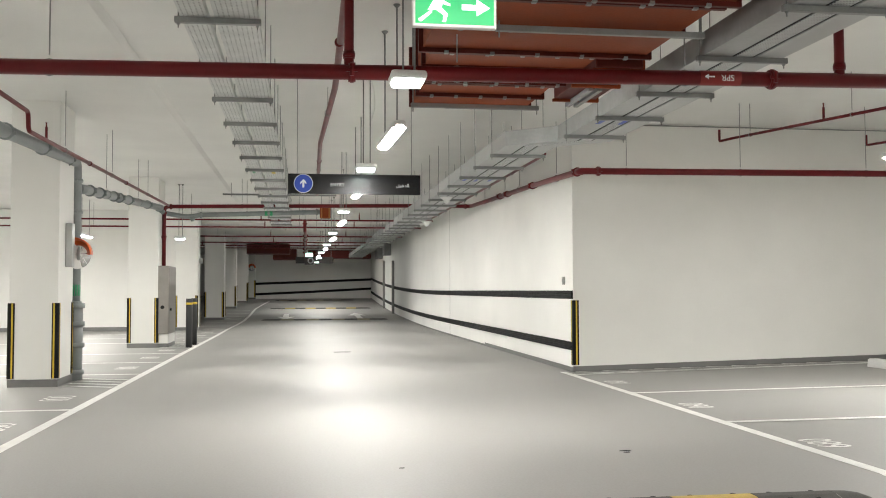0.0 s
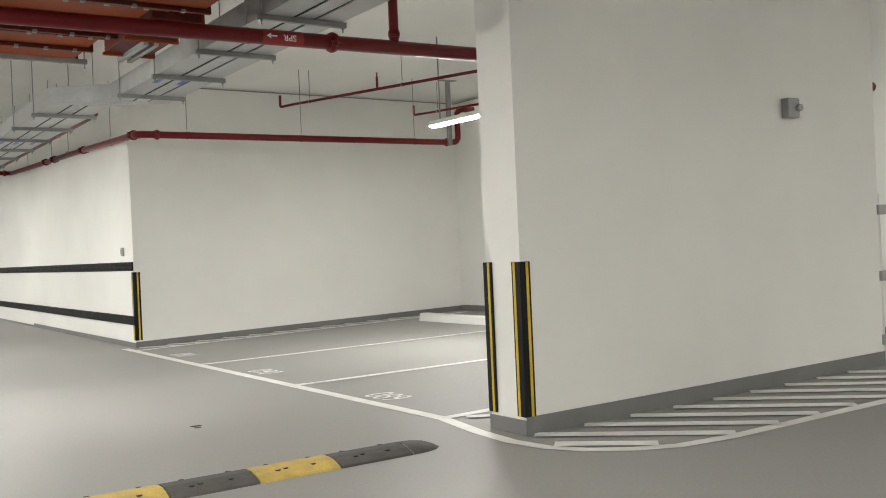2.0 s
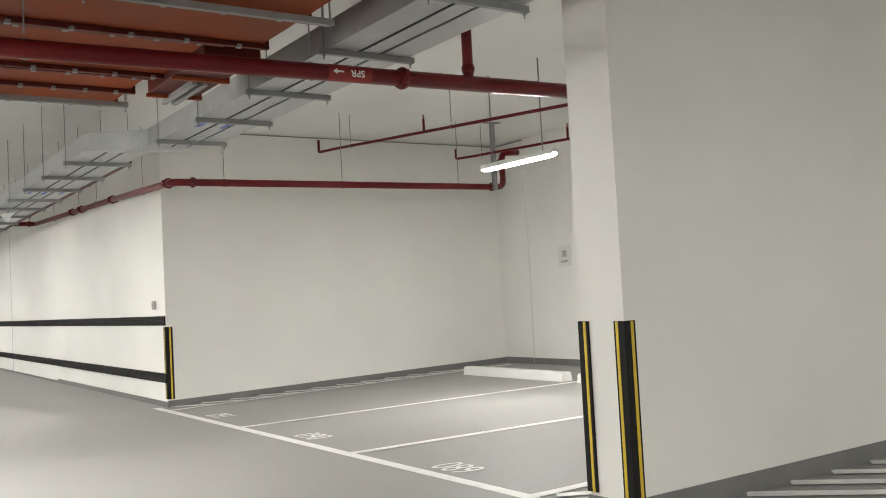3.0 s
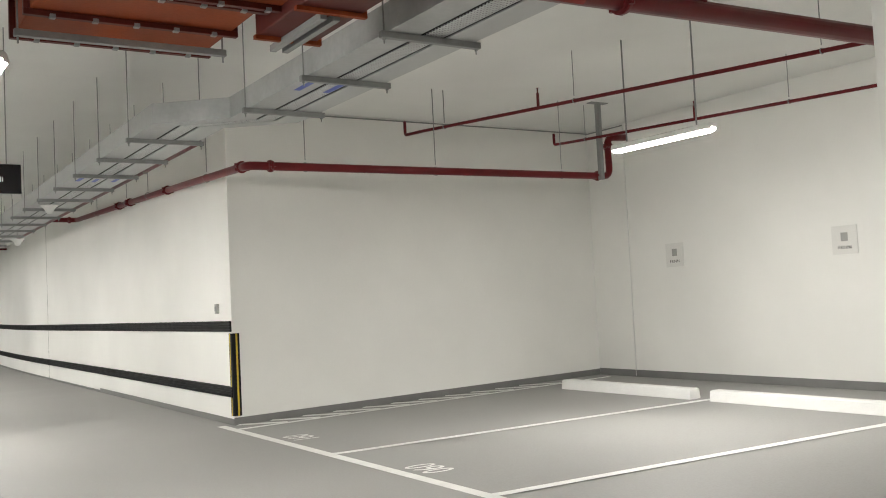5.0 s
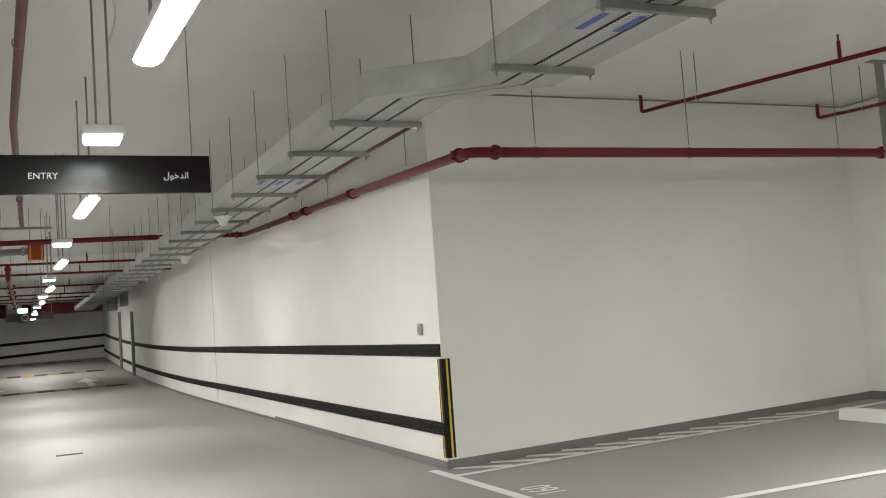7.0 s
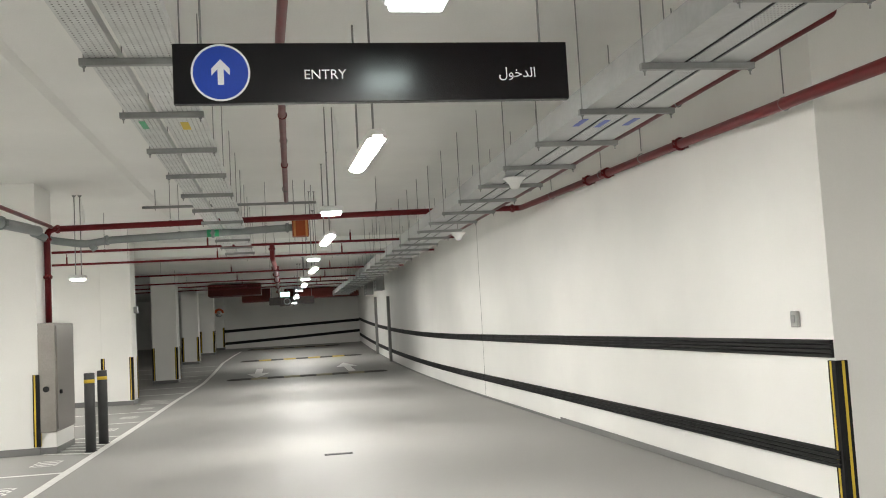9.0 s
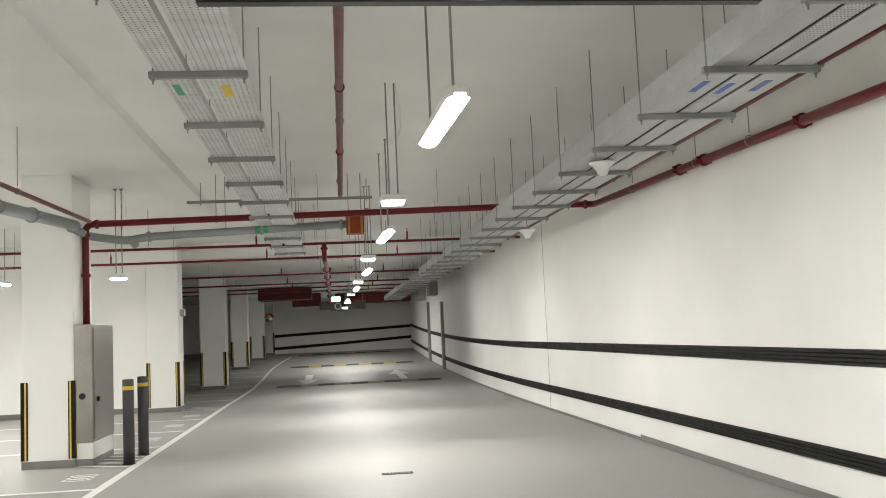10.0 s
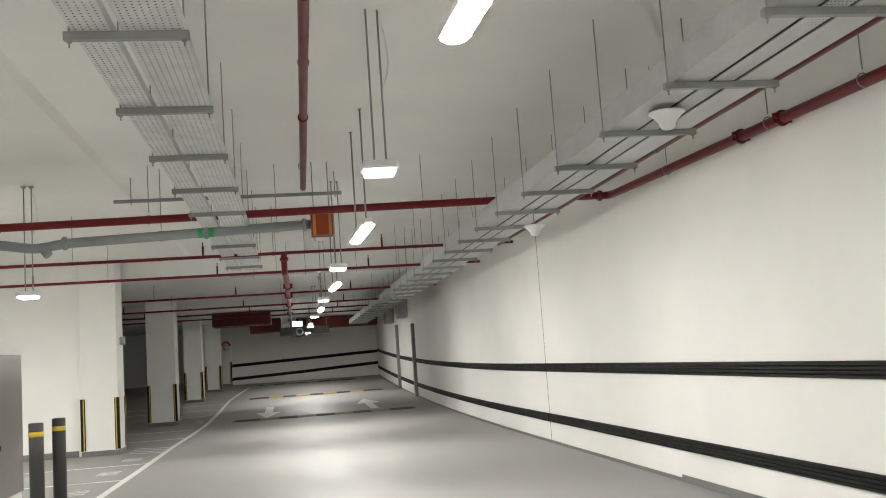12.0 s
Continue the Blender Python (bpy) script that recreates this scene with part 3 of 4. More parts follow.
for x, mirrored in ((2.83, True), (-2.35, False)):
    tag = thing("pipe_label", "red pipe label with white lettering SPR and an arrow", "label", (x, my(x), MZ), "pipe labels", rz=-3.3)
    b2 = nb()
    rows = []
    for s in (-0.15, 0.15):
        rows.append([b2.verts.new((s, -0.055 * math.cos(a), 0.055 * math.sin(a))) for a in [math.radians(-75 + 15 * k) for k in range(11)]])
    for j in range(10):
        b2.faces.new((rows[0][j], rows[1][j], rows[1][j + 1], rows[0][j + 1])).smooth = True
    part("sticker", b2, M_LABEL, tag)
    lettering("letters", "SPR", 0.062, pose(0.045, -0.0575, -0.005, 90, 180, 0) if mirrored else pose(0.03, -0.0575, 0, 90, 0, 0), M_INK, tag)
    b2 = nb()
    box(b2, -0.1, -0.0575, -0.005, -0.05, -0.0565, 0.005)
    vs = [b2.verts.new(v) for v in ((-0.125, -0.0575, 0), (-0.095, -0.0575, 0.02), (-0.095, -0.0575, -0.02))]
    b2.faces.new(vs)
    part("arrow_mark", b2, M_INK, tag)

# pipe along the stall wall and the long wall
wp = pipe([(8.95, 10.83, 3.44), (8.62, 10.82, 3.42), (8.62, 10.8, 2.9), (3.6, 10.78, 2.865), (3.9, 14.67, 3.1), (3.88, 20.75, 3.27), (3.0, 20.78, 3.28), (-3.25, 20.78, 3.2), (-3.25, 20.78, 1.83)], 0.045, bend=0.12,
          couplings=[((8.62, 10.81, 3.3), (0, 0, 1)), ((8.4, 10.8, 2.9), (1, 0, 0)), ((3.85, 10.78, 2.867), (1, 0, 0)), ((3.62, 11.0, 2.88), (0.08, 1, 0.06)), ((3.9, 14.67, 3.1), (0.05, 1, 0.06)), ((3.89, 16.69, 3.157), (0, 1, 0.03)), ((3.89, 17.38, 3.177), (0, 1, 0.03)), ((3.75, 20.75, 3.27), (1, 0, 0)), ((-3.1, 20.78, 3.2), (1, 0, 0)), ((-3.25, 20.78, 3.05), (0, 0, 1)), ((-3.25, 20.78, 2.5), (0, 0, 1))],
          hangers=[(7.8, 10.8, 2.895), (5.9, 10.79, 2.88), (4.25, 10.785, 2.87), (3.74, 12.5, 2.97), (3.88, 15.6, 3.13), (3.89, 16.9, 3.17), (3.89, 19, 3.22), (-1.5, 20.78, 3.223), (1.6, 20.78, 3.262)])
post = thing("pipe_support", "galvanised steel post that holds the pipe from the ceiling", "support", (8.4, 10.72, 0))
bm = nb()
box(bm, -0.03, -0.03, 2.84, 0.03, 0.03, CEIL - 0.01, 0.003)
part("channel", bm, M_STRUT, post)
bm = nb()
box(bm, -0.14, -0.05, CEIL - 0.012, 0.14, 0.05, CEIL - 0.002)
part("top_plate", bm, M_STRUT, post)
b1 = pipe([(5.93, 11.5, 3.6), (5.93, 11.5, 3.43), (6.0, 11.2, 3.43), (6.95, 4.7, 3.17)], 0.019, bend=0.03, hangers=[(6.06, 10.8, 3.413), (6.35, 8.8, 3.335), (6.73, 6.2, 3.23)])
sprinkler(b1, 6.28, 9.3, 3.355)
b2_ = pipe([(8.2, 11.4, 3.55), (8.2, 11.4, 3.4), (8.3, 11.1, 3.4), (9.1, 4.6, 3.25)], 0.019, bend=0.03, hangers=[(8.32, 10.9, 3.395), (8.68, 8.0, 3.33)])
sprinkler(b2_, 8.53, 9.2, 3.355)
pipe([(3.14, 10.9, 3.25), (3.14, 10.9, 3.1), (3.2, 24, 3.12)], 0.022, bend=0.04, hangers=[(3.15, 13.0, 3.1), (3.17, 17.5, 3.11)])
pipe([(4.02, 12.5, CEIL - 0.03), (9.78, 12.5, CEIL - 0.03), (9.785, 11.75, CEIL - 0.03)], 0.009, M_STRUT, "conduit", "thin grey electrical conduit under the ceiling", "conduit", 0.03)

pipe([(9.792, 11.75, CEIL - 0.03), (9.792, 11.75, 0.14)], 0.008, M_WHITE, "conduit", "thin white electrical conduit down the wall", "conduit", 0)

# left side pipes
gp = pipe([(-3.36, 1.5, 2.97), (-3.35, 9.2, 3.02), (-3.33, 12.62, 3.12), (-3.33, 12.62, 0.0)], 0.078, M_PVC, "drain_pipe", "thick grey plastic drain pipe turning down beside a pillar", "pipe", 0.14,
          couplings=[((-3.35, y, 3.02 + 0.03 * (y - 9.2)), (0, 1, 0.03)) for y in (5, 7.4, 9.4, 10.9, 12.2)] + [((-3.33, 12.62, z), (0, 0, 1)) for z in (0.15, 0.55, 1.1, 2.4, 2.85)])
g2 = pipe([(-3.3, 12.66, 2.74), (-3.27, 13.0, 2.76), (-3.26, 20.3, 3.13)], 0.07, M_PVC, "drain_pipe", "grey plastic branch pipe running on from the stack", "pipe", 0.1,
          couplings=[((-3.265, y, 2.76 + 0.0507 * (y - 13)), (0, 1, 0.05)) for y in (13.2, 13.9, 15.0, 15.5, 16.4, 18.5)], hangers=[(-3.265, y, 2.76 + 0.0507 * (y - 13)) for y in (14.4, 17.4)])
xp = pipe([(-3.32, 20.3, 3.1), (-3.25, 21.0, 3.06), (-2.75, 21.0, 2.98), (-2.45, 21.0, 3.03), (0.3, 21.0, 3.12)], 0.056, M_PVC, "drain_pipe", "grey plastic drain pipe crossing the drive", "pipe", 0.12,
          couplings=[((-2.45, 21.0, 3.03), (1, 0, 0.03)), ((-0.9, 21.0, 3.08), (1, 0, 0.03)), ((0.22, 21.0, 3.118), (1, 0, 0.03))], hangers=[(-1.4, 21.0, 3.064), (-0.1, 21.0, 3.107)])
part("branch_stub", tube(nb(), [(-2.7, 21.0, 3.0), (-2.62, 20.98, 2.9)], 0.05, 14), M_PVC, xp, "short capped branch")
bm = nb()
tube(bm, [(-0.9 - 0.09, 21.0, 3.077), (-0.9 + 0.09, 21.0, 3.083)], 0.0585, 14)
part("marker", bm, M_GREEN, xp, "dark green marker sleeve")
bm = nb()
tube(bm, [(-3.33, 12.62, 0.0), (-3.33, 12.62, 1.08)], 0.115, 18)
part("guard_sleeve", bm, M_PVC, gp)
for z in (0.12, 0.5, 0.8, 1.06):
    bm = nb()
    tube(bm, [(-3.33, 12.62, z - 0.035), (-3.33, 12.62, z + 0.035)], 0.14, 18)
    part("sleeve_ring", bm, M_PVC, gp)
for x in (-3.58, ):
    bm = nb()
    tube(bm, [(x + 0.1, 12.62, 0.0), (x + 0.1, 12.62, 2.6)], 0.03, 10)
    part("side_pipe", bm, M_PVC, gp)
bm = nb()
tube(bm, [(-3.33, 12.62, 1.2), (-3.33, 12.62, 1.36)], 0.078, 16)
part("marker", bm, M_GREEN, gp, "green marker sleeve")
rp = pipe([(-3.1, 2, 3.3), (-3.1, 9.35, 3.24), (-3.1, 9.37, 3.03), (-3.1, 20.4, 3.19)], 0.026, bend=0.07, hangers=[(-3.1, y, 3.03 + 0.0145 * (y - 9.37)) for y in (11, 14, 17.5)],
          couplings=[((-3.1, y, 3.03 + 0.0145 * (y - 9.37)), (0, 1, 0)) for y in (12.4, 15.2)])
sprinkler(rp, -3.1, 10.1, 3.04)
for y, z, x1 in ((23.9, 3.14, 3.4), (26.5, 3.12, 3.4), (31.8, 3.15, 3.4), (35.0, 3.1, 3.0), (38.5, 3.15, 2.8), (42.0, 3.2, 2.8)):
    pp = pipe([(-9, y, z), (x1, y, z)], 0.024, hangers=[(x, y, z) for x in (-6, -3, -0.2, 1.9)], top=CEIL if y < 30 else CEIL_FAR)
    for x in (-7, -4.2, -1.2, 1.4):
        sprinkler(pp, x, y, z)
pipe([(-0.05, 23.9, 3.14), (-0.05, 23.92, 2.86), (-0.03, 25.2, 2.86), (0.0, 46, 2.95)], 0.045, couplings=[((-0.05, 23.9, 3.05), (0, 0, 1))] + [((-0.02, y, 2.86 + 0.0044 * (y - 25.2)), (0, 1, 0)) for y in (26.5, 29, 32, 36, 40)], hangers=[(-0.03, y, 2.86 + 0.0044 * (y - 25.2)) for y in (28, 30)])

ob = thing("junction_box", "orange-brown fire rated junction box hung below the ceiling", "junction box", (0.42, 20.95, 2.97))
bm = nb()
box(bm, -0.125, -0.12, 0, 0.125, 0.12, 0.3, 0.01)
part("body", bm, M_DUCT, ob)
bm = nb()
box(bm, -0.135, -0.128, 0.27, 0.135, 0.128, 0.3, 0.004)
part("lid", bm, M_DUCTD, ob)
for x in (-0.09, 0.09):
    bm = nb()
    box(bm, x - 0.016, -0.132, -0.006, x + 0.016, -0.12, 0.3, 0.003)
    part("strap", bm, M_STRAP, ob, "pale orange strap")
    bm = nb()
    tube(bm, [(x, 0, -0.06), (x, 0, CEIL - 2.97)], 0.006, 6)
    part("rod", bm, M_STRUT, ob)
us = thing("cross_strut", "thin galvanised channel hung below the ceiling", "strut", (0, 21.5, 3.55))
bm = nb()
box(bm, -2.0, -0.02, 0, 0.7, 0.02, 0.04, 0.003)
part("channel", bm, M_STRUT, us)
for x in (-1.8, 0.62):
    bm = nb()
    tube(bm, [(x, 0, -0.03), (x, 0, CEIL - 3.55)], 0.006, 6)
    part("rod", bm, M_STRUT, us)


# ---- cable trays ----
def tray_run(parent, xs, y0, y1, z, h, mat, x_shift=0.0):
    """One shallow tray: bottom sheet and two folded sides, slanting sideways by x_shift."""
    x0, x1 = xs
    t = 0.004
    prof = [(x0, z), (x1, z), (x1, z + h), (x1 - t, z + h), (x1 - t, z + t), (x0 + t, z + t), (x0 + t, z + h), (x0, z + h)]
    bm = nb()
    a, b = [[bm.verts.new((x + s, y, zz)) for x, zz in prof] for y, s in ((y0, 0), (y1, x_shift))]
    for j in range(8):
        bm.faces.new((a[j], a[(j + 1) % 8], b[(j + 1) % 8], b[j]))
    return part("tray", bm, mat, parent)


def bracket(parent, x0, x1, y, z, top):
    bm = nb()
    box(bm, x0, y - 0.0205, z - 0.041, x1, y + 0.0205, z, 0.003)
    br = part("bracket", bm, M_STRUT, parent, "galvanised channel bracket")
    for x in (x0 + 0.025, x1 - 0.025):
        bm = nb()
        tube(bm, [(x, y, z - 0.075), (x, y, top)], 0.005, 6)
        lathe(bm, [(0.0, z - 0.052), (0.012, z - 0.052), (0.012, z - 0.042), (0, z - 0.042)], 6, (x, y, 0))
        part("rod", bm, M_STRUT, br)


RT = thing("cable_tray", "wide galvanised cable tray on channel brackets, jogging sideways", "cable tray", (0, 0, 0), "cable trays")
TZ = 3.01
STRIPS = ((0.0, 0.22, 0.18, M_ZINC), (0.25, 0.385, 0.05, M_PERF), (0.415, 0.63, 0.11, M_COVER))
for xa, xb, hh, mm in STRIPS:
    for k in range(6):
        tray_run(RT, (2.85 + xa, 2.85 + xb), -3 + 2.03 * k, min(-3 + 2.03 * (k + 1) - 0.003, 9.18), TZ, hh, mm)
    tray_run(RT, (2.85 + xa, 2.85 + xb), 9.183, 9.64, TZ, hh, mm, -0.53)
    for k in range(13):
        tray_run(RT, (2.32 + xa, 2.32 + xb), 9.643 + 3 * k, 9.64 + 3 * (k + 1), TZ, hh, mm)
# dark strip added above the gaps so that they read as shaded slots
for xx, ya, yb, sh in ((2.85, -3, 9.18, 0), (2.85, 9.183, 9.64, -0.53), (2.32, 9.643, 48.6, 0)):
    bm = nb()
    vs = [bm.verts.new((xx + o + s, y, z)) for y, s in ((ya, 0), (yb, sh)) for o, z in ((0.224, TZ + 0.006), (0.411, TZ + 0.006), (0.411, TZ + 0.03), (0.224, TZ + 0.03))]
    for q in ((0, 1, 2, 3), (7, 6, 5, 4), (0, 4, 5, 1), (1, 5, 6, 2), (2, 6, 7, 3), (3, 7, 4, 0)):
        bm.faces.new([vs[k] for k in q])
    part("gap_backing", bm, M_SLOT, RT, "dark strip added behind the gaps between the tray sheets")
for y in (-1.3, 0.0, 1.3, 2.58, 3.85, 5.13, 6.42, 7.6, 8.75):
    bracket(RT, 2.8, 3.52, y, TZ, CEIL)
y = 10.35
while y < 48:
    bracket(RT, 2.27, 3.0, y, TZ, CEIL if y < 30.2 else CEIL_FAR)
    y += 1.2
LT = thing("cable_tray", "pair of perforated galvanised cable trays on channel brackets", "cable tray", (0, 0, 0), "cable trays")
LTZ = 3.13
for xa, xb in ((-0.94, -0.76), (-0.71, -0.42)):
    for k in range(10):
        tray_run(LT, (xa, xb), -4 + 3 * k, -4 + 3 * (k + 1) - 0.003, LTZ, 0.06, M_PERFL)
for k in range(23):
    bracket(LT, -0.98, -0.4, -4.41 + 1.35 * k, LTZ, CEIL)
CT = thing("cable_tray", "narrow cable tray crossing the drive below the ceiling", "cable tray", (0, 0, 0), "cable trays")
bm = nb()
box(bm, -1.0, 26.6, 3.1, 2.5, 26.85, 3.106)
box(bm, -1.0, 26.6, 3.106, 2.5, 26.604, 3.16)
part("tray", bm, M_PERF, CT)
for x in (-0.6, 0.3, 1.2, 2.1):
    bm = nb()
    tube(bm, [(x, 26.72, 3.05), (x, 26.72, CEIL)], 0.005, 6)
    part("rod", bm, M_STRUT, CT)


# small printed stickers under the trays
for x, y, w, mat in ((2.43, 13.2, 0.05, M_BLUE), (2.62, 13.25, 0.05, M_BLUE), (2.84, 13.2, 0.05, M_BLUE), (2.43 + 0.53, 7.9, 0.05, M_BLUE), (3.2, 7.9, 0.05, M_BLUE), (-0.57, 13.6, 0.06, M_YELLOW), (-0.87, 13.55, 0.045, M_GREEN)):
    bm = nb()
    box(bm, x - w / 2, y - 0.13, -0.0015 + (TZ if x > 0 else LTZ) - 0.001, x + w / 2, y + 0.13, (TZ if x > 0 else LTZ) - 0.0005)
    tagged(part("tray_sticker", bm, mat), "small coloured sticker under a cable tray", "sticker", "tray stickers")


def sensor_dome(x, y, z, top):
    c = thing("ceiling_antenna", "white cone-shaped antenna below the cable tray", "antenna", (x, y, z), "ceiling antennas")
    part("cone", lathe(nb(), [(0, 0), (0.03, 0.0), (0.046, 0.012), (0.062, 0.055), (0.1, 0.095), (0.122, 0.11), (0.115, 0.118), (0, 0.12)], 20), M_WHITE, c)
    bm = nb()
    tube(bm, [(0, 0, 0.11), (0, 0, top - z + 0.002)], 0.006, 6)
    part("rod", bm, M_STRUT, c)


sensor_dome(2.53, 15.75, 2.87, 3.0)
sensor_dome(2.71, 20.0, 2.73, 3.0)


# ---- duct ----
def duct_length(parent, x0, y0, z0, x1, y1, z1):
    bm = nb()
    box(bm, x0, y0, z0, x1, y1, z1, 0.006)
    d = part("duct_length", bm, M_DUCT, parent)
    for y in (y0 + 0.01, (y0 + y1) / 2 - 0.02, y1 - 0.05):
        bm = nb()
        e = 0.035
        box(bm, x0 - e, y, z0 - e, x1 + e, y + 0.04, z0 - 0.001, 0.003)
        box(bm, x0 - e, y, z0 - 0.001, x0 - 0.001, y + 0.04, z1, 0.003)
        box(bm, x1 + 0.001, y, z0 - 0.001, x1 + e, y + 0.04, z1, 0.003)
        part("flange", bm, M_DUCTD, d, "dark red duct flange")
        for k in range(5):
            bm = nb()
            cx = x0 + (x1 - x0) * (k + 0.5) / 5
            box(bm, cx - 0.016, y - 0.008, z0 - e - 0.009, cx + 0.016, y + 0.03, z0 - e + 0.015, 0.003)
            part("cleat", bm, M_STRUT, d, "small steel cleat")
    return d


DU = thing("air_duct", "orange-red fire coated rectangular air duct with flanges", "air duct", (0, 0, 0))
for s in ((0.7, 0.2, 3.05, 2.6, 1.5, 3.6), (0.7, 1.5, 3.05, 2.6, 2.75, 3.6), (0.72, 2.75, 3.05, 2.55, 4.0, 3.6), (0.76, 4.0, 3.05, 2.48, 5.35, 3.6), (0.85, 5.35, 3.06, 2.2, 6.4, 3.6), (0.93, 6.4, 3.06, 2.06, 7.47, 3.6)):
    duct_length(DU, *s)
bm = nb()
box(bm, 2.14, 5.5, 2.99, 2.52, 6.75, 3.5, 0.01)
part("branch_box", bm, M_DUCTD, DU, "dark red branch box")
for x0, x1, y, z in ((0.88, 2.1, 7.16, 2.965), (1.15, 2.6, 4.55, 2.975), (1.0, 2.75, 2.3, 2.975)):
    bm = nb()
    box(bm, x0, y - 0.02, z, x1, y + 0.02, z + 0.041, 0.003)
    st = part("support_strut", bm, M_STRUT, DU, "galvanised channel below the duct")
    for x in (x0 + 0.02, x1 - 0.02):
        bm = nb()
        tube(bm, [(x, y, z - 0.04), (x, y, CEIL)], 0.006, 6)
        part("rod", bm, M_STRUT, st)
for x in (2.3, 2.38):
    bm = nb()
    box(bm, x - 0.02, 6.15, 2.945, x + 0.02, 6.88, 2.986, 0.003)
    part("support_strut", bm, M_STRUT, DU, "galvanised channel below the branch box")
for y in (5.52, 6.1, 6.7):
    bm = nb()
    bm.faces.new([bm.verts.new((x, y, z)) for x, z in ((2.12, 2.965), (2.545, 2.965), (2.545, 3.5), (2.521, 3.5), (2.521, 2.989), (2.12, 2.989))])
    ext = bmesh.ops.extrude_face_region(bm, geom=list(bm.faces))
    bmesh.ops.translate(bm, vec=(0, 0.035, 0), verts=[v for v in ext["geom"] if isinstance(v, bmesh.types.BMVert)])
    part("branch_flange", bm, M_DUCT, DU, "orange flange on the branch box")
FD = thing("air_duct", "dark red ducts crossing below the ceiling at the far end", "air duct", (0, 0, 0))
for s in ((-2.7, 43.5, 3.0, -0.7, 44.8, 3.45), (-1.6, 47.5, 2.85, -0.4, 48.6, 3.4), (0.2, 50.0, 3.0, 3.6, 51.0, 3.45)):
    bm = nb()
    box(bm, *s, 0.02)
    part("duct_length", bm, M_DUCTD, FD)

# box fan hung in the far part of the drive
JF = thing("jet_fan", "dark box-shaped ventilation fan hung below the ceiling", "fan", (0.5, 47.4, 2.66))
bm = nb()
box(bm, -0.95, -0.3, 0, 0.95, 0.3, 0.32, 0.03)
part("housing", bm, M_DARKFAN, JF)
bm = nb()
box(bm, -0.5, -0.45, -0.08, 0.1, -0.3, 0.34, 0.02)
part("intake_box", bm, M_DARKFAN, JF)
bm = nb()
ring = [(0.13, 0.0), (0.15, 0.02), (0.13, 0.05), (0.1, 0.05), (0.1, 0.0)]
rows = [[bm.verts.new((-0.2 + rr * math.cos(2 * math.pi * k / 20), -0.45 - d, 0.12 + rr * math.sin(2 * math.pi * k / 20))) for k in range(20)] for rr, d in ring]
for a, b in zip(rows, rows[1:]):
    for k in range(20):
        bm.faces.new((a[k], a[(k + 1) % 20], b[(k + 1) % 20], b[k])).smooth = True
part("intake_ring", bm, M_ZINC, JF, "pale steel intake ring")
for x in (-0.85, 0.85):
    bm = nb()
    tube(bm, [(x, 0, 0.3), (x, 0, CEIL_FAR - 2.66)], 0.01, 6)
    part("rod", bm, M_STRUT, JF)

# ---- signs ----
SG = thing("entry_sign", "black hanging direction sign with white lettering and a blue arrow disc", "sign", (0.52, 10.08, 2.442))
bm = nb()
box(bm, -0.81, -0.02, 0, 0.81, 0.02, 0.245, 0.003)
part("panel", bm, M_BLACK, SG)


def disc(r, r2, y, n=40):
    bm = nb()
    c = [bm.verts.new((r * math.cos(2 * math.pi * k / n), y, r * math.sin(2 * math.pi * k / n))) for k in range(n)]
    if r2:
        i = [bm.verts.new((r2 * math.cos(2 * math.pi * k / n), y, r2 * math.sin(2 * math.pi * k / n))) for k in range(n)]
        for k in range(n):
            bm.faces.new((c[k], c[(k + 1) % n], i[(k + 1) % n], i[k]))
    else:
        bm.faces.new(c)
    return bm


o = part("blue_disc", disc(0.108, 0, -0.0215), M_BLUE, SG, "round blue disc")
o.location = (-0.625, 0, 0.125)
o = part("ring", disc(0.116, 0.108, -0.0218), M_INK, SG, "thin white ring")
o.location = (-0.625, 0, 0.125)
bm = nb()
bm.faces.new([bm.verts.new((x, -0.0225, z)) for x, z in ((-0.012, -0.05), (0.012, -0.05), (0.012, 0.014), (0.036, -0.012), (0.036, 0.016), (0, 0.054), (-0.036, 0.016), (-0.036, -0.012), (-0.012, 0.014))])
o = part("arrow_mark", bm, M_INK, SG, "white arrow")
o.location = (-0.625, 0, 0.125)
lettering("letters", "ENTRY", 0.056, pose(-0.212, -0.022, 0.112, 90, 0, 0), M_INK, SG)
lettering("letters", "\uFEDD\uFEEE\uFEA7\uFEAA\uFEDF\uFE8D", 0.058, pose(0.59, -0.022, 0.112, 90, 0, 0), M_INK, SG)
for x in (-0.7, 0.7):
    bm = nb()
    tube(bm, [(x, 0, 0.245), (x, 0, CEIL - 2.442)], 0.005, 6)
    part("rod", bm, M_STRUT, SG)

EX = thing("exit_sign", "lit green emergency exit sign with a running figure and arrow", "sign", (0.535, 2.5, 2.4))
bm = nb()
box(bm, -0.185, -0.02, 0, 0.185, 0.02, 0.2, 0.006)
part("frame", bm, M_WHITE, EX)
bm = nb()
box(bm, -0.172, -0.0235, 0.013, 0.172, -0.0205, 0.187)
part("panel", bm, M_EXIT, EX, "glowing green panel")
bm = nb()
box(bm, 0.03, -0.0255, 0.075, 0.1, -0.024, 0.1)
bm.faces.new([bm.verts.new((x, -0.0255, z)) for x, z in ((0.095, 0.05), (0.155, 0.0875), (0.095, 0.125))])
part("arrow_mark", bm, M_EXITW, EX, "white arrow")
bm = nb()
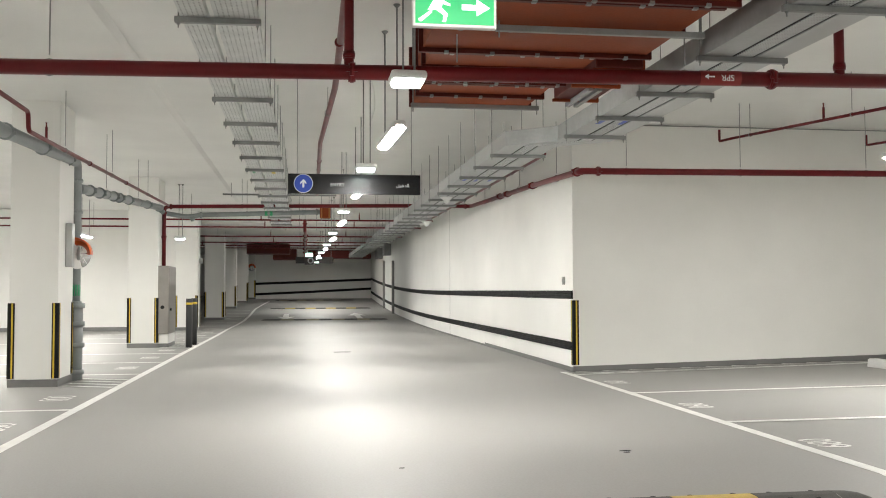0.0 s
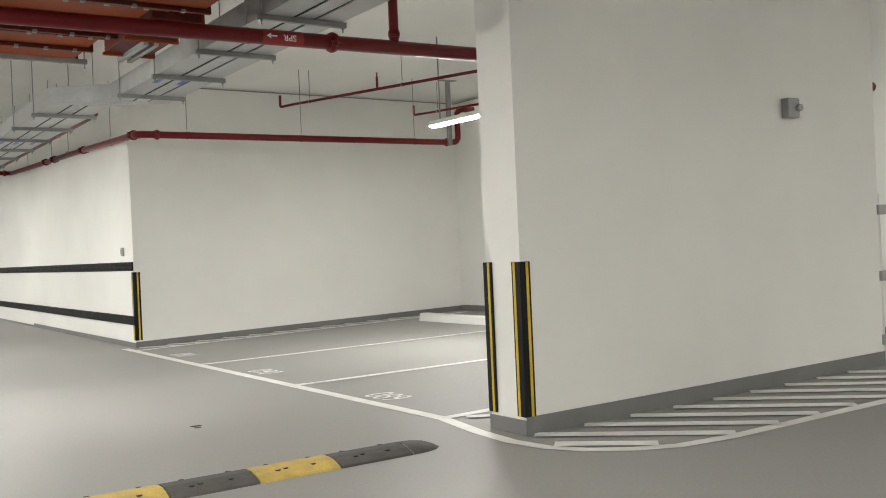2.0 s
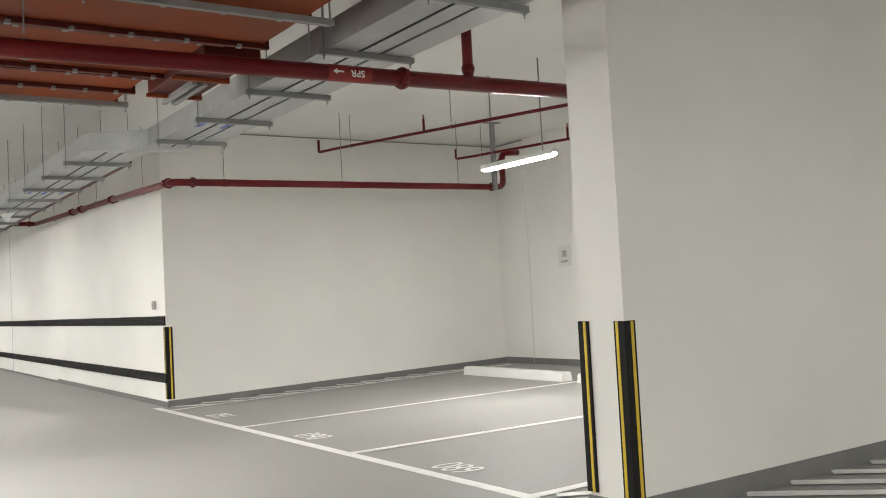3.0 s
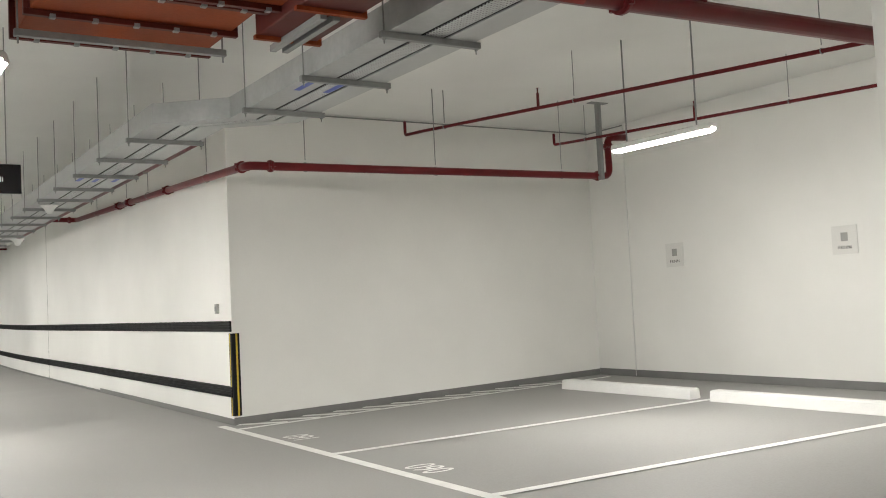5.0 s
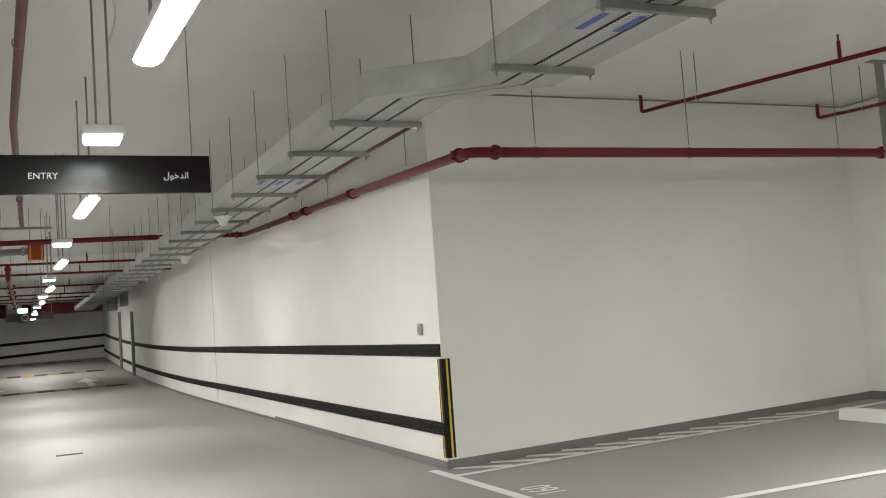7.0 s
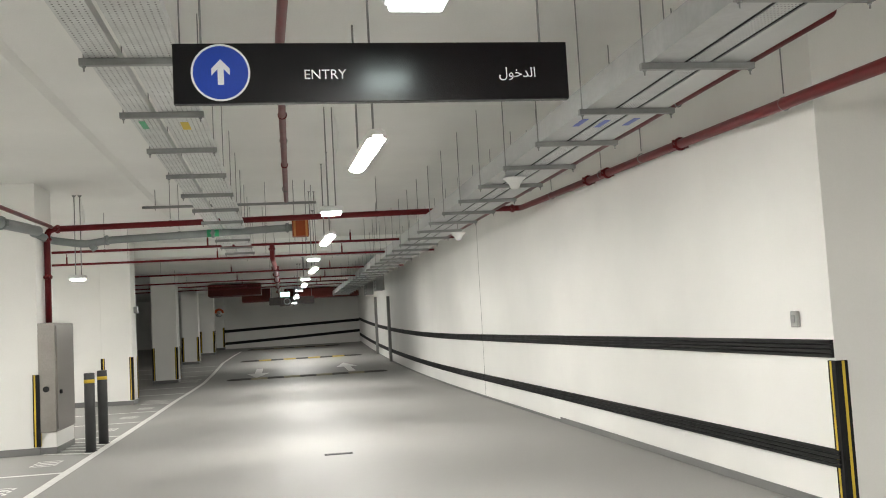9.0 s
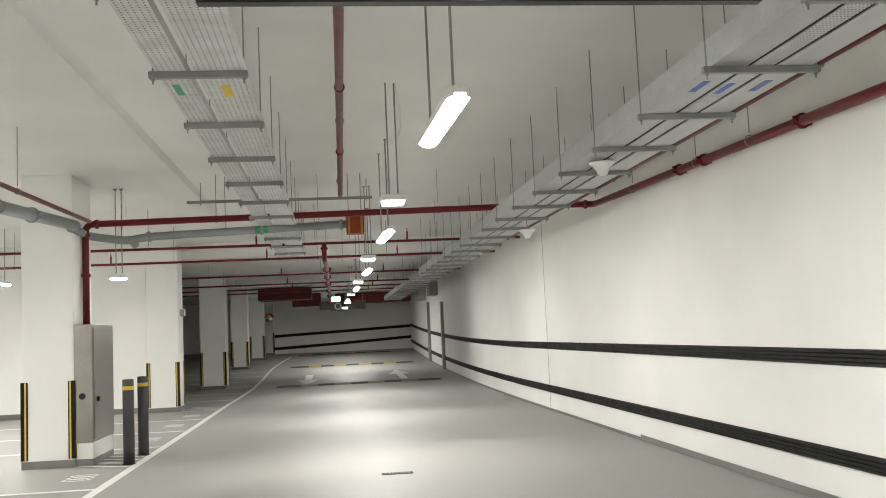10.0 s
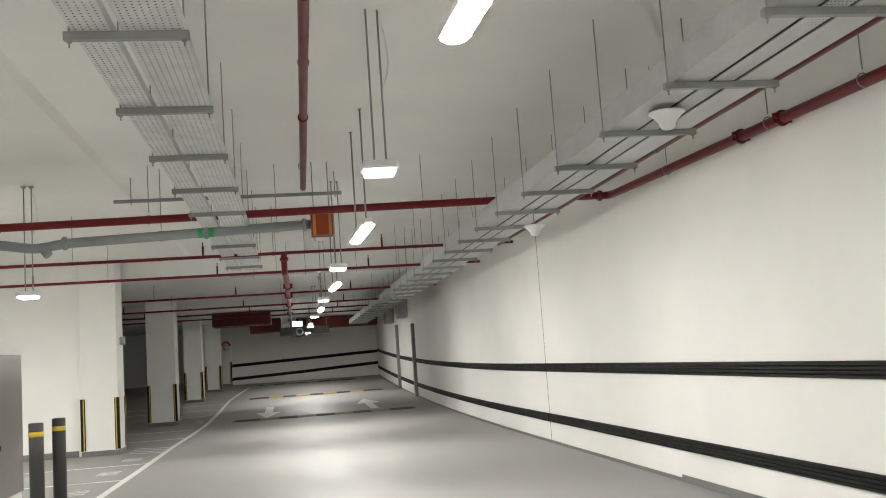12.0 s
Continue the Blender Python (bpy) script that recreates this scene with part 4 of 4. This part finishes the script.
for poly in ([(-0.155, 0.02), (-0.145, 0.02), (-0.1, 0.06), (-0.1, 0.075), (-0.16, 0.03)], [(-0.12, 0.07), (-0.06, 0.075), (-0.05, 0.12), (-0.085, 0.13)], [(-0.06, 0.1), (-0.02, 0.09), (-0.02, 0.1), (-0.05, 0.115)], [(-0.08, 0.07), (-0.05, 0.05), (-0.055, 0.02), (-0.04, 0.02), (-0.03, 0.055), (-0.06, 0.085)]):
    bm.faces.new([bm.verts.new((x, -0.0255, z)) for x, z in poly])
part("pictogram", bm, M_EXITW, EX, "plain white running figure")
for x in (-0.12, 0.12):
    bm = nb()
    tube(bm, [(x, 0, 0.2), (x, 0, CEIL - 2.4)], 0.006, 6)
    part("rod", bm, M_STRUT, EX)
FX = thing("exit_sign", "small lit green exit sign far along the drive", "sign", (0.2, 46.5, 2.95))
bm = nb()
box(bm, -0.22, -0.02, 0, 0.22, 0.02, 0.22, 0.006)
part("frame", bm, M_WHITE, FX)
bm = nb()
box(bm, -0.2, -0.024, 0.02, 0.2, -0.021, 0.2)
part("panel", bm, glow("bright_green_panel", (0.45, 1.0, 0.8), 6), FX, "glowing green panel")
for x in (-0.12, 0.12):
    bm = nb()
    tube(bm, [(x, 0, 0.22), (x, 0, CEIL_FAR - 2.95)], 0.006, 6)
    part("rod", bm, M_STRUT, FX)

for text, y in (("P-E2-091", 10.86), ("P-E2-090", 8.22)):
    PL = thing("stall_plate", "small white stall plate with a grey square and lettering", "sign", (9.795, y, 1.68), "stall plates")
    bm = nb()
    box(bm, -0.006, -0.165, 0, 0.004, 0.165, 0.33, 0.002)
    part("plate", bm, M_PLATE, PL)
    bm = nb()
    box(bm, -0.0075, -0.045, 0.15, -0.006, 0.045, 0.25)
    part("printed_square", bm, M_GREY, PL, "plain grey printed square")
    lettering("letters", text, 0.05, pose(-0.0075, 0, 0.075, 90, 0, -90), M_SLOT, PL)

# ---- fixtures ----
SK = thing("wall_switch", "small grey surface-mounted switch box on the wall", "switch", (3.995, 13.02, 1.405))
bm = nb()
box(bm, -0.028, -0.048, -0.062, 0.004, 0.048, 0.062, 0.008)
part("body", bm, M_GREY, SK)
bm = nb()
box(bm, -0.036, -0.025, -0.03, -0.028, 0.025, 0.03, 0.003)
part("rocker", bm, M_STRUT, SK)
CB = thing("call_point", "small grey metal control box on the wall", "control box", (6.78, 3.565, 2.28))
bm = nb()
box(bm, -0.075, -0.07, -0.08, 0.075, 0.004, 0.08, 0.008)
part("body", bm, M_STRUT, CB)
bm = nb()
tube(bm, [(0.05, -0.07, 0), (0.05, -0.1, 0)], 0.03, 12)
part("knob", bm, M_GREY, CB)
CA = thing("hose_cabinet", "stainless steel fire hose cabinet on a white plinth", "cabinet", (-3.29, 20.36, 0))
bm = nb()
box(bm, -0.02, 0.04, 0, 0.2, 1.15, 0.3, 0.01)
part("plinth", bm, M_WALL, CA, "white painted plinth")
bm = nb()
box(bm, -0.03, 0.03, 0, 0.208, 1.158, 0.09, 0.004)
part("skirting", bm, M_BASE, CA)
bm = nb()
box(bm, -0.05, 0.0, 0.3, 0.21, 1.18, 1.83, 0.006)
part("body", bm, M_STAIN, CA)
bm = nb()
box(bm, 0.21, 0.05, 0.34, 0.222, 1.13, 1.79, 0.003)
dd = part("door", bm, M_STAIN, CA)
bm = nb()
tube(bm, [(0.222, 0.2, 0.85), (0.25, 0.2, 0.85)], 0.03, 12)
part("lock", bm, M_SLOT, dd)
bm = nb()
tube(bm, [(0.08, -0.012, 0.9), (0.08, 0.002, 0.9)], 0.042, 16)
part("port", bm, M_SLOT, CA, "round black port")
MI = thing("convex_mirror", "round convex traffic mirror with an orange hood", "mirror", (-3.25, 12.40, 1.78), rz=-12)
bm = nb()
n = 28
rows = [[bm.verts.new((0.2 * math.sin(a) / math.sin(0.7) * math.cos(2 * math.pi * k / n), -0.2 * (math.cos(a) - math.cos(0.7)) / math.sin(0.7), 0.2 * math.sin(a) / math.sin(0.7) * math.sin(2 * math.pi * k / n))) for k in range(n)] for a in (0.7, 0.55, 0.4, 0.25, 0.1, 0.01)]
for a, b in zip(rows, rows[1:]):
    for k in range(n):
        bm.faces.new((a[k], a[(k + 1) % n], b[(k + 1) % n], b[k])).smooth = True
part("dome", bm, M_MIRROR, MI, "silvered convex mirror")
bm = nb()
rr = [[bm.verts.new((r * math.cos(math.pi * k / 20), y, r * math.sin(math.pi * k / 20))) for k in range(21)] for r, y in ((0.2, 0.0), (0.225, 0.0), (0.24, -0.13), (0.235, -0.13), (0.2, -0.01))]
for a, b in zip(rr, rr[1:]):
    for k in range(20):
        bm.faces.new((a[k], a[k + 1], b[k + 1], b[k])).smooth = True
part("hood", bm, M_ORANGE, MI, "orange plastic hood")
bm = nb()
tube(bm, [(0, 0.01, 0), (0, 0.14, 0)], 0.02, 8)
part("arm", bm, M_STRUT, MI)
far_mirror = copy_thing(MI, pose(-3.05, 54.98, 2.6, 0, 0, 0))
far_mirror["label"] = "round convex traffic mirror on the far pillar"
for z, hgt, w, x, y in ((1.6, 0.6, 0.14, -3.325, 12.1), (2.15, 0.16, 0.14, -3.4, 29.8)):
    BX = thing("pillar_box", "small light grey box mounted on a pillar", "control box", (x, y, z), "pillar boxes")
    bm = nb()
    box(bm, -0.005, -w / 2, 0, 0.09, w / 2, hgt, 0.01)
    part("body", bm, M_COVER, BX)
for y in (43.0, 47.5):
    VB = thing("wall_duct_box", "grey metal box on the wall above the door", "duct", (3.98, y, 2.9))
    bm = nb()
    box(bm, -0.3, -0.5, 0, 0.015, 0.5, 0.55, 0.01)
    part("body", bm, M_STRUT, VB)
    for k in range(4):
        bm = nb()
        box(bm, -0.31, -0.45, 0.06 + 0.12 * k, -0.3, 0.45, 0.12 + 0.12 * k)
        part("slat", bm, M_ZINC, VB)

UC = thing("upright_conduit", "white upright pipe on dark clamps at the wall end", "pipe", (8.1, 3.6, fz(8.1, 3.6)))
bm = nb()
tube(bm, [(0, 0, 0), (0, 0, 1.55)], 0.022, 10)
part("pipe_run", bm, M_WHITE, UC)
for z in (0.22, 0.8, 1.4):
    bm = nb()
    box(bm, -0.06, -0.055, z - 0.045, 0.06, 0.03, z + 0.045, 0.006)
    part("clamp", bm, M_GREY, UC, "dark grey clamp")
pipe([(7.7, 3.5, 3.35), (8.1, 3.48, 3.38), (8.12, 3.48, CEIL)], 0.024, bend=0.06)

# small litter on the floor
for x, y, r in ((2.39, 5.66, 0.03), (2.38, 5.59, 0.018), (0.59, 5.23, 0.014)):
    bm = nb()
    lathe(bm, [(0.0, 0.0), (r, 0.001), (r * 0.8, 0.004), (0.0, 0.005)], 7)
    for v in bm.verts:
        v.co.x *= 1.7
        v.co.y *= 0.7 + 4 * v.co.x
    lt = tagged(part("litter_scrap", bm, M_SLOT), "small dark scrap of litter on the floor", "litter", "litter scraps")
    lt.location = (x, y, fz(x, y))
